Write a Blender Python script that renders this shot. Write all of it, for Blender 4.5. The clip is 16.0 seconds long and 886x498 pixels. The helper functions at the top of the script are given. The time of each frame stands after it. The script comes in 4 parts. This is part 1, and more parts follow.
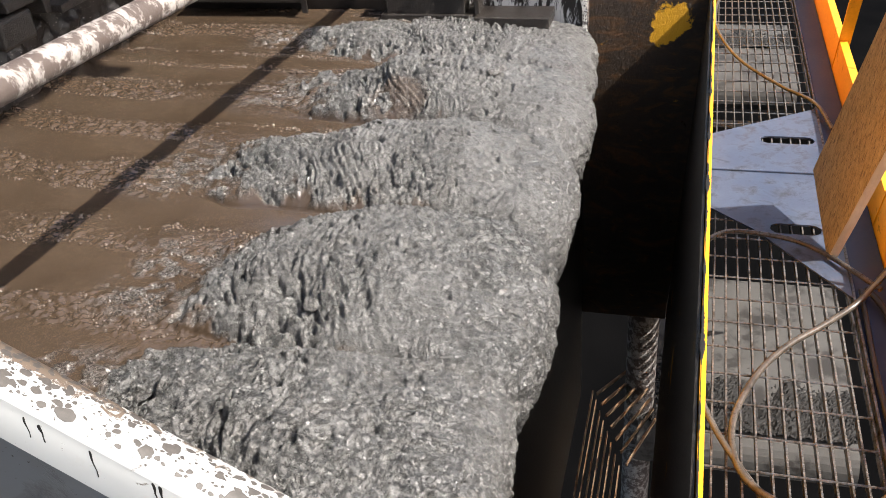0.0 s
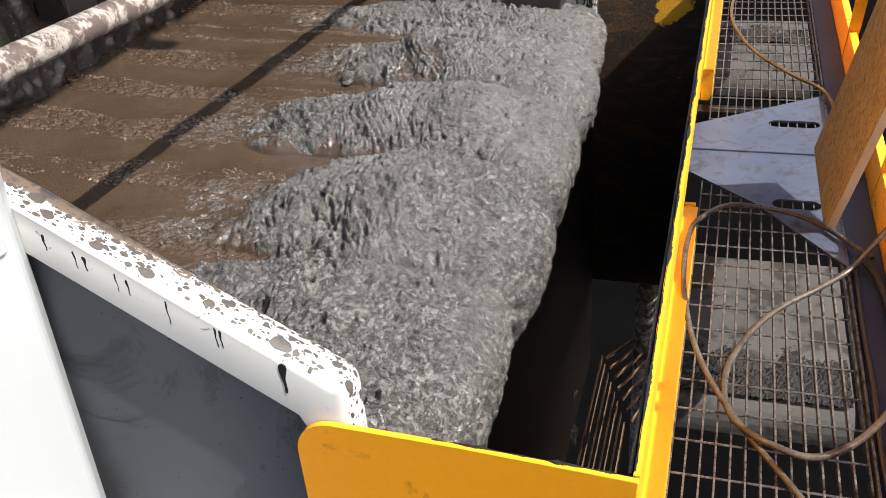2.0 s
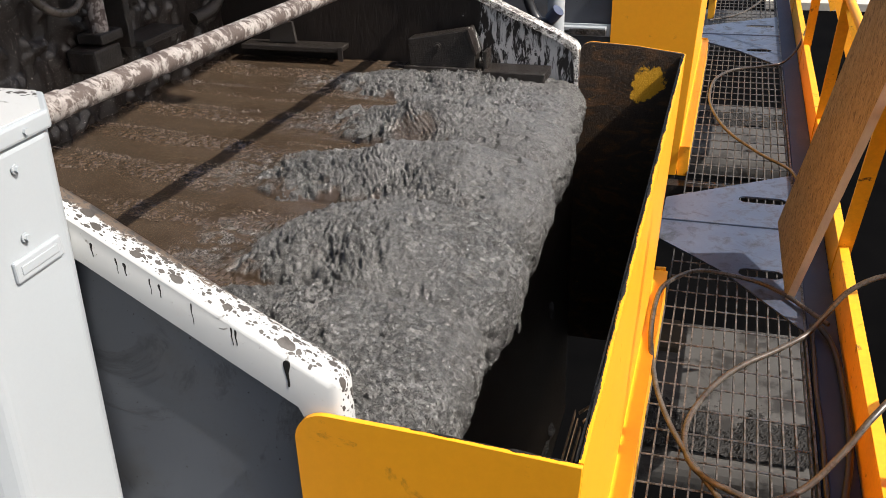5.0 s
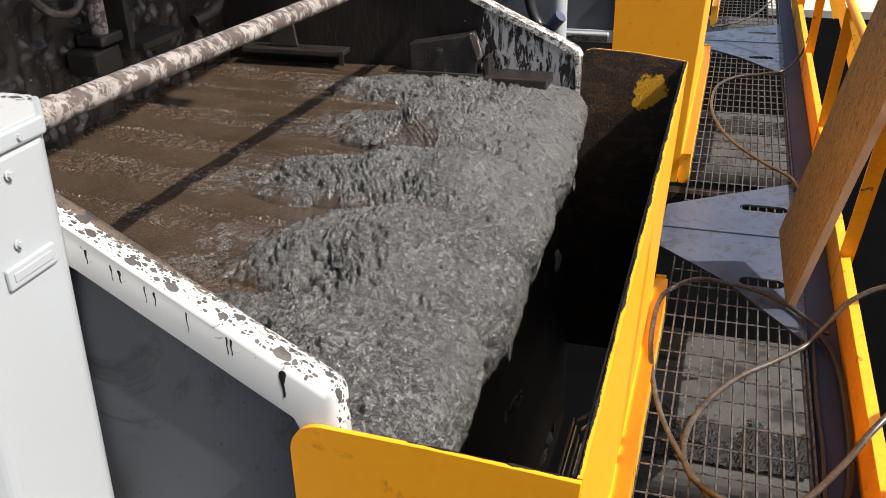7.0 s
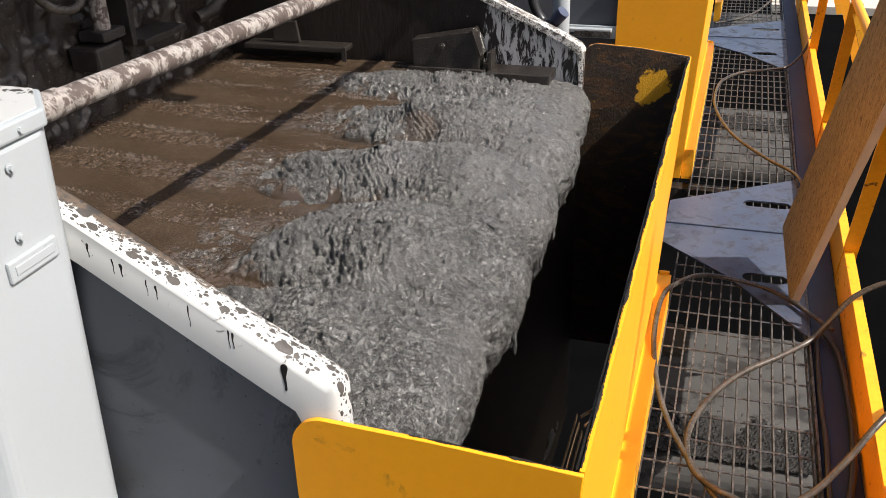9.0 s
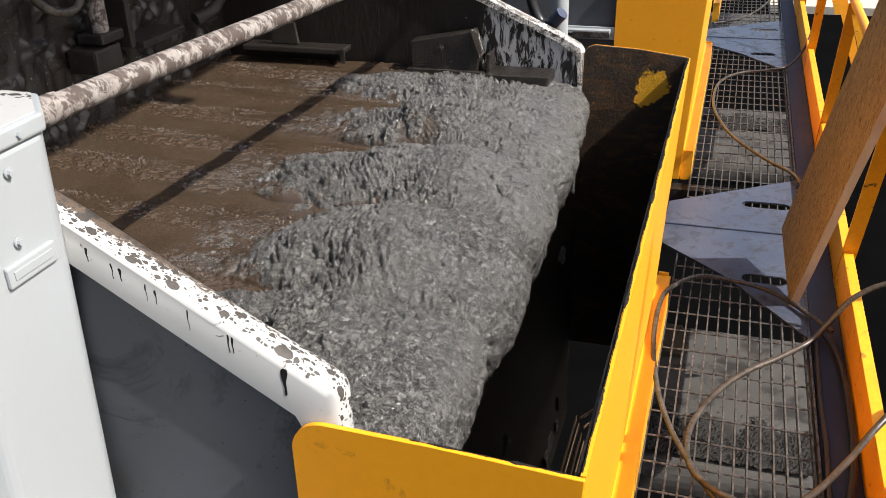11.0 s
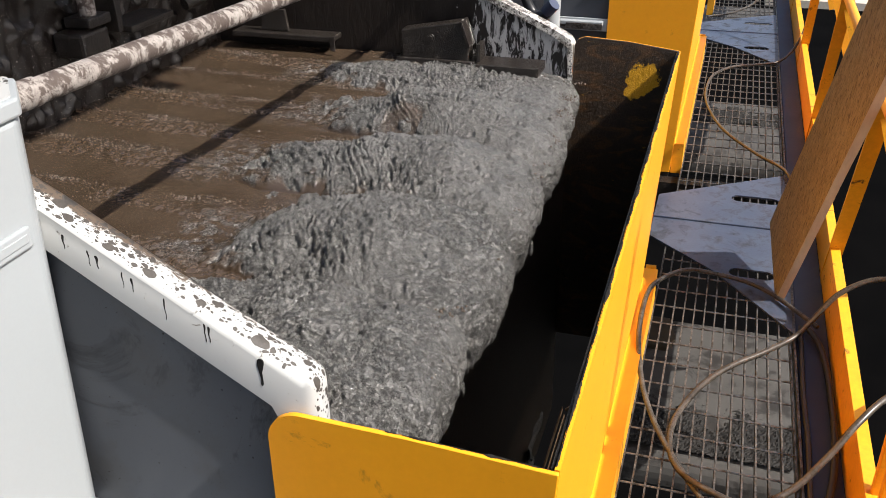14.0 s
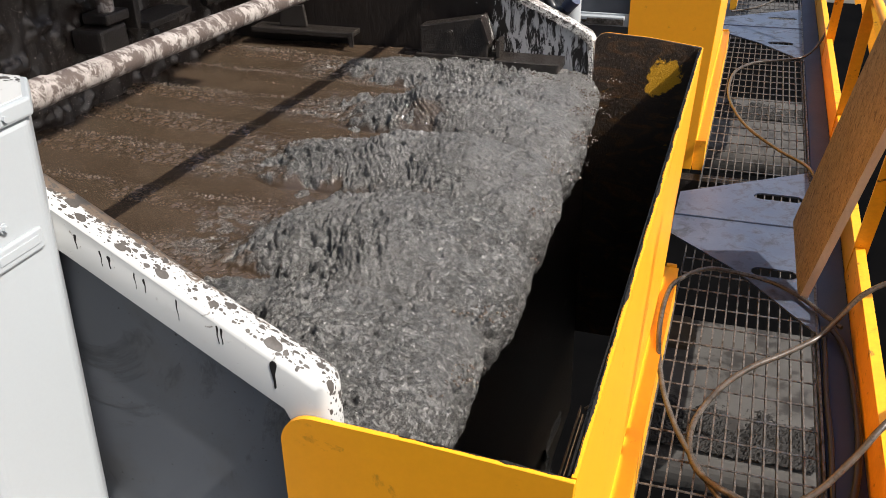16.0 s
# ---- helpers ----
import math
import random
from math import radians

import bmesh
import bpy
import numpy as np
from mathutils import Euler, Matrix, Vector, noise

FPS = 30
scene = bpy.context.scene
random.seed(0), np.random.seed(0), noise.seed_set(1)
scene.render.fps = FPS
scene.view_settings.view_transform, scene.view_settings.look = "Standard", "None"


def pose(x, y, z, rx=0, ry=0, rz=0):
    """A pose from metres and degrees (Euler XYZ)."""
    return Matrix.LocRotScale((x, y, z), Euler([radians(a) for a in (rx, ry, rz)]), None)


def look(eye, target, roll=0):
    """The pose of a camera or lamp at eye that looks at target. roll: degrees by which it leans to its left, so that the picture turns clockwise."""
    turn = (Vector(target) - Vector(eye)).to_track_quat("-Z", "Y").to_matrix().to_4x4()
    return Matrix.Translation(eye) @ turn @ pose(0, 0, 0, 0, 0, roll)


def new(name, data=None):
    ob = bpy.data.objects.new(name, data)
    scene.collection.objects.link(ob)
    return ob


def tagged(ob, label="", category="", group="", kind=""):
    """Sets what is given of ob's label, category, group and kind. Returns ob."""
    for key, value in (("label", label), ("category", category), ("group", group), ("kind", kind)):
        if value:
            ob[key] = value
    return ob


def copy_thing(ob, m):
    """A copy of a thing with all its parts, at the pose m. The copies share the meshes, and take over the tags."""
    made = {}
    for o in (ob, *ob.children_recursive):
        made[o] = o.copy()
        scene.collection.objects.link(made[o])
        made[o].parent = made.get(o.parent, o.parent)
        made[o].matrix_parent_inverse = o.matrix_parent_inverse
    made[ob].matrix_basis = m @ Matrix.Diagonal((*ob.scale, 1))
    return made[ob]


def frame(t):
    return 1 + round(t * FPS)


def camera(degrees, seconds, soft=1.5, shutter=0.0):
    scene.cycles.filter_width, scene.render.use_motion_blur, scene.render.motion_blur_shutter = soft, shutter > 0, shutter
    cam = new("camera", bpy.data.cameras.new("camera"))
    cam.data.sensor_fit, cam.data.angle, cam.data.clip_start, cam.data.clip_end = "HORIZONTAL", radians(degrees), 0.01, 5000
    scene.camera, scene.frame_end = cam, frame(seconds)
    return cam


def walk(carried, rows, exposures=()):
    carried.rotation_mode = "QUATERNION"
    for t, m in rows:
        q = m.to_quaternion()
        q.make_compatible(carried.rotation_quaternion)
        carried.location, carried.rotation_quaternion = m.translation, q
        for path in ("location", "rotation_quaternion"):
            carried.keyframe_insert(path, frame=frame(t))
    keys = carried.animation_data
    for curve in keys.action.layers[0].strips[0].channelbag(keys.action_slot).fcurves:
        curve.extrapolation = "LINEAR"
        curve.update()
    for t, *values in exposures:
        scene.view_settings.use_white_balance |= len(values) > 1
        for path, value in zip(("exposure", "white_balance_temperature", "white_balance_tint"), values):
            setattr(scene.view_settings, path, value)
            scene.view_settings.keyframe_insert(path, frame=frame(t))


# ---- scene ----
cam = camera(52.3, 16.0, soft=0.7)
PATH = [
    (0, (-0.042, -0.486, 1.694), (-0.548, 1.133, 0.635), -5.0),
    (0.5, (-0.026, -0.492, 1.696), (-0.533, 1.137, 0.652), -4.7),
    (1, (0.031, -0.521, 1.695), (-0.516, 1.095, 0.652), -5.0),
    (1.5, (0.073, -0.603, 1.708), (-0.503, 1.0, 0.658), -5.3),
    (2, (0.051, -0.716, 1.702), (-0.514, 0.891, 0.653), -5.3),
    (2.5, (0.126, -0.797, 1.73), (-0.439, 0.818, 0.693), -3.7),
    (3, (0.161, -0.85, 1.737), (-0.425, 0.782, 0.74), -3.2),
    (3.5, (0.132, -0.886, 1.746), (-0.448, 0.766, 0.779), -3.8),
    (4, (0.121, -0.904, 1.742), (-0.431, 0.769, 0.795), -3.2),
    (4.5, (0.121, -0.915, 1.748), (-0.426, 0.768, 0.815), -2.6),
    (5, (0.119, -0.912, 1.748), (-0.434, 0.779, 0.834), -2.3),
    (7.5, (0.115, -0.893, 1.75), (-0.438, 0.801, 0.842), -1.7),
    (8, (0.116, -0.895, 1.744), (-0.438, 0.798, 0.834), -1.7),
    (8.5, (0.117, -0.894, 1.746), (-0.443, 0.795, 0.832), -1.8),
    (9, (0.117, -0.894, 1.743), (-0.443, 0.795, 0.831), -1.9),
    (11.5, (0.113, -0.888, 1.746), (-0.442, 0.804, 0.834), -2.0),
    (12, (0.117, -0.887, 1.741), (-0.417, 0.804, 0.817), -2.0),
    (12.5, (0.119, -0.888, 1.742), (-0.408, 0.801, 0.808), -2.0),
    (13, (0.119, -0.889, 1.741), (-0.408, 0.801, 0.809), -2.0),
    (13.5, (0.124, -0.88, 1.739), (-0.406, 0.809, 0.807), -1.1),
    (14, (0.131, -0.879, 1.748), (-0.409, 0.805, 0.814), -0.9),
    (14.5, (0.133, -0.873, 1.747), (-0.414, 0.811, 0.817), -1.3),
    (15, (0.13, -0.865, 1.748), (-0.419, 0.82, 0.821), -1.3),
    (15.5, (0.127, -0.863, 1.746), (-0.437, 0.817, 0.818), -1.5),
    (16, (0.129, -0.855, 1.746), (-0.451, 0.81, 0.803), -1.3),
]
walk(cam, [(t, look(e, g, r)) for t, e, g, r in PATH], [(0, 1.25), (1.0, 1.2), (1.9, 1.05), (2.6, 0.55), (3.0, 0.42), (4.0, 0.5), (5.0, 0.58), (16, 0.58)])

# ---- world and sun ----
SUN_FROM = Vector((0.66, -0.09, 0.74)).normalized()
world = bpy.data.worlds.new("sky")
scene.world = world
world.use_nodes = True
wn = world.node_tree.nodes
sky = wn.new("ShaderNodeTexSky")
sky.sky_type = "NISHITA"
sky.sun_disc = False
sky.dust_density = 4.0
sky.sun_elevation = math.asin(SUN_FROM.z)
sky.sun_rotation = math.atan2(SUN_FROM.x, SUN_FROM.y)
world.node_tree.links.new(sky.outputs[0], wn["Background"].inputs[0])
wn["Background"].inputs[1].default_value = 0.115
sun = new("sun", bpy.data.lights.new("sun", "SUN"))
sun.data.energy = 5.0
sun.data.angle = radians(0.55)
sun.data.color = (1.0, 0.965, 0.90)
sun.matrix_world = look(SUN_FROM * 20, (0, 0, 0))


# ---- materials ----
def mat_base(name):
    m = bpy.data.materials.new(name)
    m.use_nodes = True
    return m, m.node_tree, m.node_tree.nodes["Principled BSDF"]


def noise_node(nt, scale, detail=6, rough=0.6, stretch=None, dist=0.0):
    co = nt.nodes.new("ShaderNodeTexCoord")
    n = nt.nodes.new("ShaderNodeTexNoise")
    n.inputs["Scale"].default_value = scale
    n.inputs["Detail"].default_value = detail
    n.inputs["Roughness"].default_value = rough
    n.inputs["Distortion"].default_value = dist
    if stretch:
        mp = nt.nodes.new("ShaderNodeMapping")
        mp.inputs["Scale"].default_value = stretch
        nt.links.new(co.outputs["Object"], mp.inputs[0])
        nt.links.new(mp.outputs[0], n.inputs[0])
    else:
        nt.links.new(co.outputs["Object"], n.inputs[0])
    return n.outputs[0]


def ramp(nt, fac, stops):
    r = nt.nodes.new("ShaderNodeValToRGB")
    e = r.color_ramp.elements
    while len(e) < len(stops):
        e.new(0.5)
    for k, (p, c) in zip(e, stops):
        k.position = p
        k.color = (c, c, c, 1) if isinstance(c, (int, float)) else (*c, 1)
    nt.links.new(fac, r.inputs[0])
    return r.outputs[0]


def mix(nt, fac, a, b, mode="MIX"):
    m = nt.nodes.new("ShaderNodeMix")
    m.data_type = "RGBA"
    m.blend_type = mode
    for sock, v in ((m.inputs[0], fac), (m.inputs[6], a), (m.inputs[7], b)):
        if isinstance(v, (int, float)):
            sock.default_value = v
        elif isinstance(v, tuple):
            sock.default_value = (*v, 1)
        else:
            nt.links.new(v, sock)
    return m.outputs[2]


def bump(nt, p, height, strength=0.4, distance=0.003):
    b = nt.nodes.new("ShaderNodeBump")
    b.inputs["Strength"].default_value = strength
    b.inputs["Distance"].default_value = distance
    nt.links.new(height, b.inputs["Height"])
    nt.links.new(b.outputs[0], p.inputs["Normal"])


def surface(name, a, b, scale=12, rough=0.5, metal=0.0, grain=120, bumpy=0.2, dirt=None, dirt_scale=5, dirt_at=(0.55, 0.7),
            stretch=None, dist=0.0015, spec=0.5, rough2=None, fleck=0.25):
    """Two tones in broad patches, fine grain relief, and optional dirt with a shape of its own."""
    m, nt, p = mat_base(name)
    big = noise_node(nt, scale, 5, 0.6, stretch)
    fine = noise_node(nt, grain, 5, 0.7, stretch)
    col = mix(nt, ramp(nt, big, [(0.3, 0), (0.7, 1)]), a, b)
    col = mix(nt, fleck, col, ramp(nt, fine, [(0.3, 0.25), (0.75, 1.0)]), "MULTIPLY")
    if dirt:
        d = ramp(nt, noise_node(nt, dirt_scale, 9, 0.72, stretch, 0.4), [(dirt_at[0], 0), (dirt_at[1], 1)])
        col = mix(nt, d, col, dirt)
        ro = mix(nt, d, (rough,) * 3, (rough2 if rough2 is not None else 0.7,) * 3)
        nt.links.new(ro, p.inputs["Roughness"])
    else:
        nt.links.new(ramp(nt, fine, [(0.2, max(0.05, rough - 0.12)), (0.8, min(1, rough + 0.12))]), p.inputs["Roughness"])
    nt.links.new(col, p.inputs["Base Color"])
    p.inputs["Metallic"].default_value = metal
    p.inputs["Specular IOR Level"].default_value = spec
    bump(nt, p, fine, bumpy, dist)
    return m


M_YELLOW = surface("yellow_paint", (0.93, 0.385, 0.012), (0.89, 0.360, 0.012), 4, 0.42, grain=60, bumpy=0.08, fleck=0.08,
                   dirt=(0.30, 0.12, 0.015), dirt_scale=11, dirt_at=(0.61, 0.74))
M_YELLOW_WORN = surface("worn_yellow_paint", (0.88, 0.41, 0.012), (0.80, 0.35, 0.015), 6, 0.5, grain=60, bumpy=0.15,
                        dirt=(0.10, 0.045, 0.015), dirt_scale=14, dirt_at=(0.60, 0.68))
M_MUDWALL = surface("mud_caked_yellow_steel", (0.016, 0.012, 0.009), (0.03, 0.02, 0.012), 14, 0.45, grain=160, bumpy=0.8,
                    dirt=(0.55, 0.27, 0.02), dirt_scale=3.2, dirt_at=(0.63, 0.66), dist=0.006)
M_COLUMN = surface("light_grey_paint", (0.318, 0.339, 0.356), (0.337, 0.359, 0.376), 2, 0.4, grain=200, bumpy=0.01, fleck=0.04,
                   dirt=(0.42, 0.36, 0.28), dirt_scale=6, dirt_at=(0.74, 0.82))
M_STEEL_DARK = surface("mud_wet_steel", (0.014, 0.011, 0.009), (0.034, 0.028, 0.024), 20, 0.28, grain=180, bumpy=0.9,
                       dirt=(0.12, 0.10, 0.085), dirt_scale=24, dirt_at=(0.62, 0.72), dist=0.004)
M_BEAM = surface("dark_blue_beam_paint", (0.020, 0.034, 0.080), (0.034, 0.050, 0.105), 5, 0.5, grain=80, bumpy=0.1, spec=0.3)
M_DECK = surface("blue_grey_deck_plate", (0.062, 0.079, 0.125), (0.105, 0.124, 0.172), 6, 0.36, metal=0.25, grain=90, bumpy=0.12,
                 dirt=(0.040, 0.040, 0.044), dirt_scale=12, dirt_at=(0.50, 0.68))
M_GALV = surface("galvanised_steel", (0.07, 0.064, 0.058), (0.34, 0.32, 0.30), 60, 0.28, metal=0.8, grain=220, bumpy=0.3,
                 dirt=(0.035, 0.028, 0.022), dirt_scale=30, dirt_at=(0.46, 0.62))
M_WOOD = surface("weathered_plank_wood", (0.40, 0.290, 0.120), (0.56, 0.43, 0.21), 40, 0.75, grain=230, bumpy=0.7, fleck=0.7,
                 dirt=(0.085, 0.055, 0.022), dirt_scale=110, dirt_at=(0.51, 0.66), stretch=(1, 1, 0.30))
M_WOOD_EDGE = surface("grey_plank_edge_wood", (0.44, 0.39, 0.32), (0.56, 0.51, 0.43), 14, 0.8, grain=90, bumpy=0.4, stretch=(1, 1, 0.15))
M_CABLE = surface("dusty_cable_sheath", (0.028, 0.023, 0.018), (0.10, 0.083, 0.068), 26, 0.30, grain=120, bumpy=0.15)
M_RUBBER = surface("black_rubber", (0.02, 0.02, 0.022), (0.03, 0.03, 0.034), 10, 0.35, grain=80, bumpy=0.1)
M_CONCRETE = surface("dusty_concrete", (0.048, 0.044, 0.040), (0.070, 0.065, 0.060), 5, 0.85, grain=90, bumpy=0.5,
                     dirt=(0.016, 0.013, 0.011), dirt_scale=7, dirt_at=(0.52, 0.58))
# Near-black colour stands in for the shade over the floor below.
M_GROUND = surface("shade_black_floor", (0.0016, 0.0016, 0.0017), (0.0032, 0.003, 0.003), 1.5, 0.9, grain=40, bumpy=0.4, spec=0.01)
M_RUST = surface("rusty_bar_steel", (0.20, 0.085, 0.025), (0.30, 0.22, 0.15), 30, 0.6, metal=0.3, grain=160, bumpy=0.4)
# Brown of the slab that stands in for the footing's missing corner.
M_NOTCH = surface("dark_notch_brown", (0.030, 0.020, 0.010), (0.055, 0.036, 0.016), 20, 0.7, grain=120, bumpy=0.4)
M_MUD = surface("dark_dried_mud", (0.006, 0.005, 0.0045), (0.018, 0.0155, 0.0135), 60, 0.75, grain=260, bumpy=0.4, spec=0.3)
M_HOSE_END = surface("blue_grey_rubber", (0.05, 0.06, 0.10), (0.08, 0.09, 0.14), 10, 0.4, grain=80, bumpy=0.1)
M_BUBBLE = surface("wet_brown_bubble", (0.06, 0.042, 0.030), (0.09, 0.065, 0.048), 30, 0.14, grain=60, bumpy=0.0, spec=0.9)
M_SAND = surface("pale_dry_ground", (0.46, 0.40, 0.32), (0.56, 0.50, 0.42), 0.6, 0.9, grain=20, bumpy=0.4)


def splattered(name, base, mud, size, amount, smear, smear_scale=11, soft=0.05):
    """Paint under thrown mud: round spots of several sizes and, where mud lies thick, a smeared cover. On the back wall
    these are painted glints.
    """
    m, nt, p = mat_base(name)
    co = nt.nodes.new("ShaderNodeTexCoord")
    total = None
    wob = nt.nodes.new("ShaderNodeTexNoise")
    wob.inputs["Scale"].default_value = 60
    nt.links.new(co.outputs["Object"], wob.inputs[0])
    for k, (sc, lim) in enumerate(((size, amount), (size * 2.1, amount * 1.05), (size * 4.2, amount * 1.2))):
        mp = nt.nodes.new("ShaderNodeMapping")
        mp.inputs["Location"].default_value = (k * 3.1, k * 1.7, k)
        nt.links.new(co.outputs["Object"], mp.inputs[0])
        off = mix(nt, 0.006, mp.outputs[0], wob.outputs[1], "ADD")
        v = nt.nodes.new("ShaderNodeTexVoronoi")
        v.inputs["Scale"].default_value = sc
        nt.links.new(off, v.inputs[0])
        pick = nt.nodes.new("ShaderNodeSeparateColor")
        nt.links.new(v.outputs["Color"], pick.inputs[0])
        lim_n = nt.nodes.new("ShaderNodeMath")
        lim_n.operation = "MULTIPLY"
        nt.links.new(pick.outputs[0], lim_n.inputs[0])
        lim_n.inputs[1].default_value = lim
        less = nt.nodes.new("ShaderNodeMath")
        less.operation = "LESS_THAN"
        nt.links.new(v.outputs["Distance"], less.inputs[0])
        nt.links.new(lim_n.outputs[0], less.inputs[1])
        total = less.outputs[0] if total is None else mix(nt, 1.0, total, less.outputs[0], "LIGHTEN")
    cover = ramp(nt, noise_node(nt, smear_scale, 9, 0.75, None, 0.6), [(smear, 0), (smear + soft, 1)])
    total = mix(nt, 1.0, total, cover, "LIGHTEN")
    stain = ramp(nt, noise_node(nt, 6, 6, 0.7), [(0.5, 0), (0.75, 1)])
    col = mix(nt, stain, base, tuple(c * f for c, f in zip(base, (0.86, 0.78, 0.68))))
    col = mix(nt, total, col, mud)
    nt.links.new(col, p.inputs["Base Color"])
    nt.links.new(ramp(nt, total, [(0, 0.45), (1, 0.6)]), p.inputs["Roughness"])
    bump(nt, p, total, 0.5, 0.002)
    return m


def cap_material():
    """White paint with thrown mud on its upper side, a brown crust along the inner edge, and a nearly clean front."""
    m, nt, p = mat_base("mud_spotted_white_cap")
    co = nt.nodes.new("ShaderNodeTexCoord")
    sx = nt.nodes.new("ShaderNodeSeparateXYZ")
    nt.links.new(co.outputs["Object"], sx.inputs[0])

    def span(sock, a, b, lo, hi):
        r = nt.nodes.new("ShaderNodeMapRange")
        r.interpolation_type = "SMOOTHSTEP"
        for k, v in zip((1, 2, 3, 4), (a, b, lo, hi)):
            r.inputs[k].default_value = v
        nt.links.new(sock, r.inputs[0])
        return r.outputs[0]

    def maths(op, a, b):
        n = nt.nodes.new("ShaderNodeMath")
        n.operation = op
        for k, v in enumerate((a, b)):
            if isinstance(v, (int, float)):
                n.inputs[k].default_value = v
            else:
                nt.links.new(v, n.inputs[k])
        return n.outputs[0]
    upper = span(sx.outputs[1], 0.001, 0.011, 0.12, 1.0)
    wob = nt.nodes.new("ShaderNodeTexNoise")
    wob.inputs["Scale"].default_value = 70
    nt.links.new(co.outputs["Object"], wob.inputs[0])
    total = None
    for k, (sc, lim, power) in enumerate(((34, 0.38, 0.8), (58, 0.43, 0.85), (120, 0.52, 0.9), (240, 0.52, 1.2))):
        mp = nt.nodes.new("ShaderNodeMapping")
        mp.inputs["Location"].default_value = (k * 3.1 + 2.3, k * 1.7 + 0.4, k)
        mp.inputs["Rotation"].default_value = (0, radians(-28), 0)
        mp.inputs["Scale"].default_value = (0.72, 1.0, 0.72)
        nt.links.new(co.outputs["Object"], mp.inputs[0])
        v = nt.nodes.new("ShaderNodeTexVoronoi")
        v.inputs["Scale"].default_value = sc
        nt.links.new(mix(nt, 0.007, mp.outputs[0], wob.outputs[1], "ADD"), v.inputs[0])
        pick = nt.nodes.new("ShaderNodeSeparateColor")
        nt.links.new(v.outputs["Color"], pick.inputs[0])
        size = maths("MULTIPLY", maths("MULTIPLY", maths("POWER", pick.outputs[0], power), lim), upper)
        spot = ramp(nt, maths("SUBTRACT", size, v.outputs["Distance"]), [(0.0, 0), (0.03, 1)])
        total = spot if total is None else mix(nt, 1.0, total, spot, "LIGHTEN")
    along = span(sx.outputs[0], -0.78, -0.42, 1.0, 0.0)
    inner = maths("MULTIPLY", span(sx.outputs[1], 0.018, 0.054, 0.0, 0.44), maths("ADD", maths("MULTIPLY", along, 0.75), 0.25))
    smear = noise_node(nt, 75, 8, 0.78, (0.7, 1.0, 0.7), 0.8)
    crust = ramp(nt, maths("ADD", smear, inner), [(0.62, 0), (0.68, 1)])
    film = ramp(nt, maths("ADD", noise_node(nt, 22, 7, 0.7, None, 0.5), inner), [(0.60, 0), (0.95, 0.45)])
    col = mix(nt, film, (0.46, 0.46, 0.452), (0.32, 0.25, 0.19))
    col = mix(nt, crust, col, (0.10, 0.072, 0.052))
    col = mix(nt, total, col, mix(nt, noise_node(nt, 150, 4, 0.7), (0.018, 0.015, 0.013), (0.085, 0.073, 0.065)))
    nt.links.new(col, p.inputs["Base Color"])
    both = mix(nt, 1.0, total, crust, "LIGHTEN")
    nt.links.new(ramp(nt, both, [(0, 0.38), (1, 0.6)]), p.inputs["Roughness"])
    bump(nt, p, both, 0.6, 0.002)
    return m


M_CAP = cap_material()
M_GREY_PANEL = splattered("grey_panel_paint", (0.076, 0.082, 0.096), (0.012, 0.010, 0.009), 60, 0.10, 0.54, 4, 0.16)
M_PIPE = surface("mud_streaked_pipe_paint", (0.34, 0.295, 0.27), (0.46, 0.42, 0.39), 30, 0.5, grain=150, bumpy=0.6, fleck=0.6,
                 dirt=(0.075, 0.055, 0.047), dirt_scale=48, dirt_at=(0.45, 0.53), stretch=(0.8, 1.0, 0.8), dist=0.004)
# The pale spots here are sun glints on wet mud, put into the colour.
M_BACKWALL = splattered("wet_mud_painted_glints", (0.014, 0.010, 0.0085), (0.34, 0.31, 0.29), 70, 0.16, 0.71, 30)
M_FARCAP = splattered("mud_spotted_white_edge", (0.70, 0.68, 0.65), (0.09, 0.078, 0.07), 70, 0.42, 0.46, 30, 0.12)


def far_wall_material():
    """White paint under long runs of mud, thickest away from the lip, its black partly painted shade."""
    m, nt, p = mat_base("mud_run_shaded_white_wall")
    co = nt.nodes.new("ShaderNodeTexCoord")
    sx = nt.nodes.new("ShaderNodeSeparateXYZ")
    nt.links.new(co.outputs["Object"], sx.inputs[0])
    mr = nt.nodes.new("ShaderNodeMapRange")
    mr.inputs[1].default_value, mr.inputs[2].default_value = -0.84, -0.62
    mr.inputs[3].default_value, mr.inputs[4].default_value = 0.85, 0.53
    nt.links.new(sx.outputs[0], mr.inputs[0])
    runs = noise_node(nt, 42, 8, 0.7, (1, 1, 0.30), 0.7)
    th = nt.nodes.new("ShaderNodeMath")
    th.operation = "SUBTRACT"
    nt.links.new(mr.outputs[0], th.inputs[0])
    nt.links.new(runs, th.inputs[1])
    mud = ramp(nt, th.outputs[0], [(0.0, 0), (0.06, 1)])
    # Mud tone darkened further to carry the shade away from the lip.
    dark = mix(nt, noise_node(nt, 50, 6, 0.7, (1, 1, 0.3)), (0.006, 0.0045, 0.004), (0.026, 0.020, 0.017))
    nt.links.new(mix(nt, mud, (0.60, 0.58, 0.56), dark), p.inputs["Base Color"])
    nt.links.new(ramp(nt, mud, [(0, 0.5), (1, 0.35)]), p.inputs["Roughness"])
    bump(nt, p, runs, 0.8, 0.004)
    return m


M_FARWALL = far_wall_material()


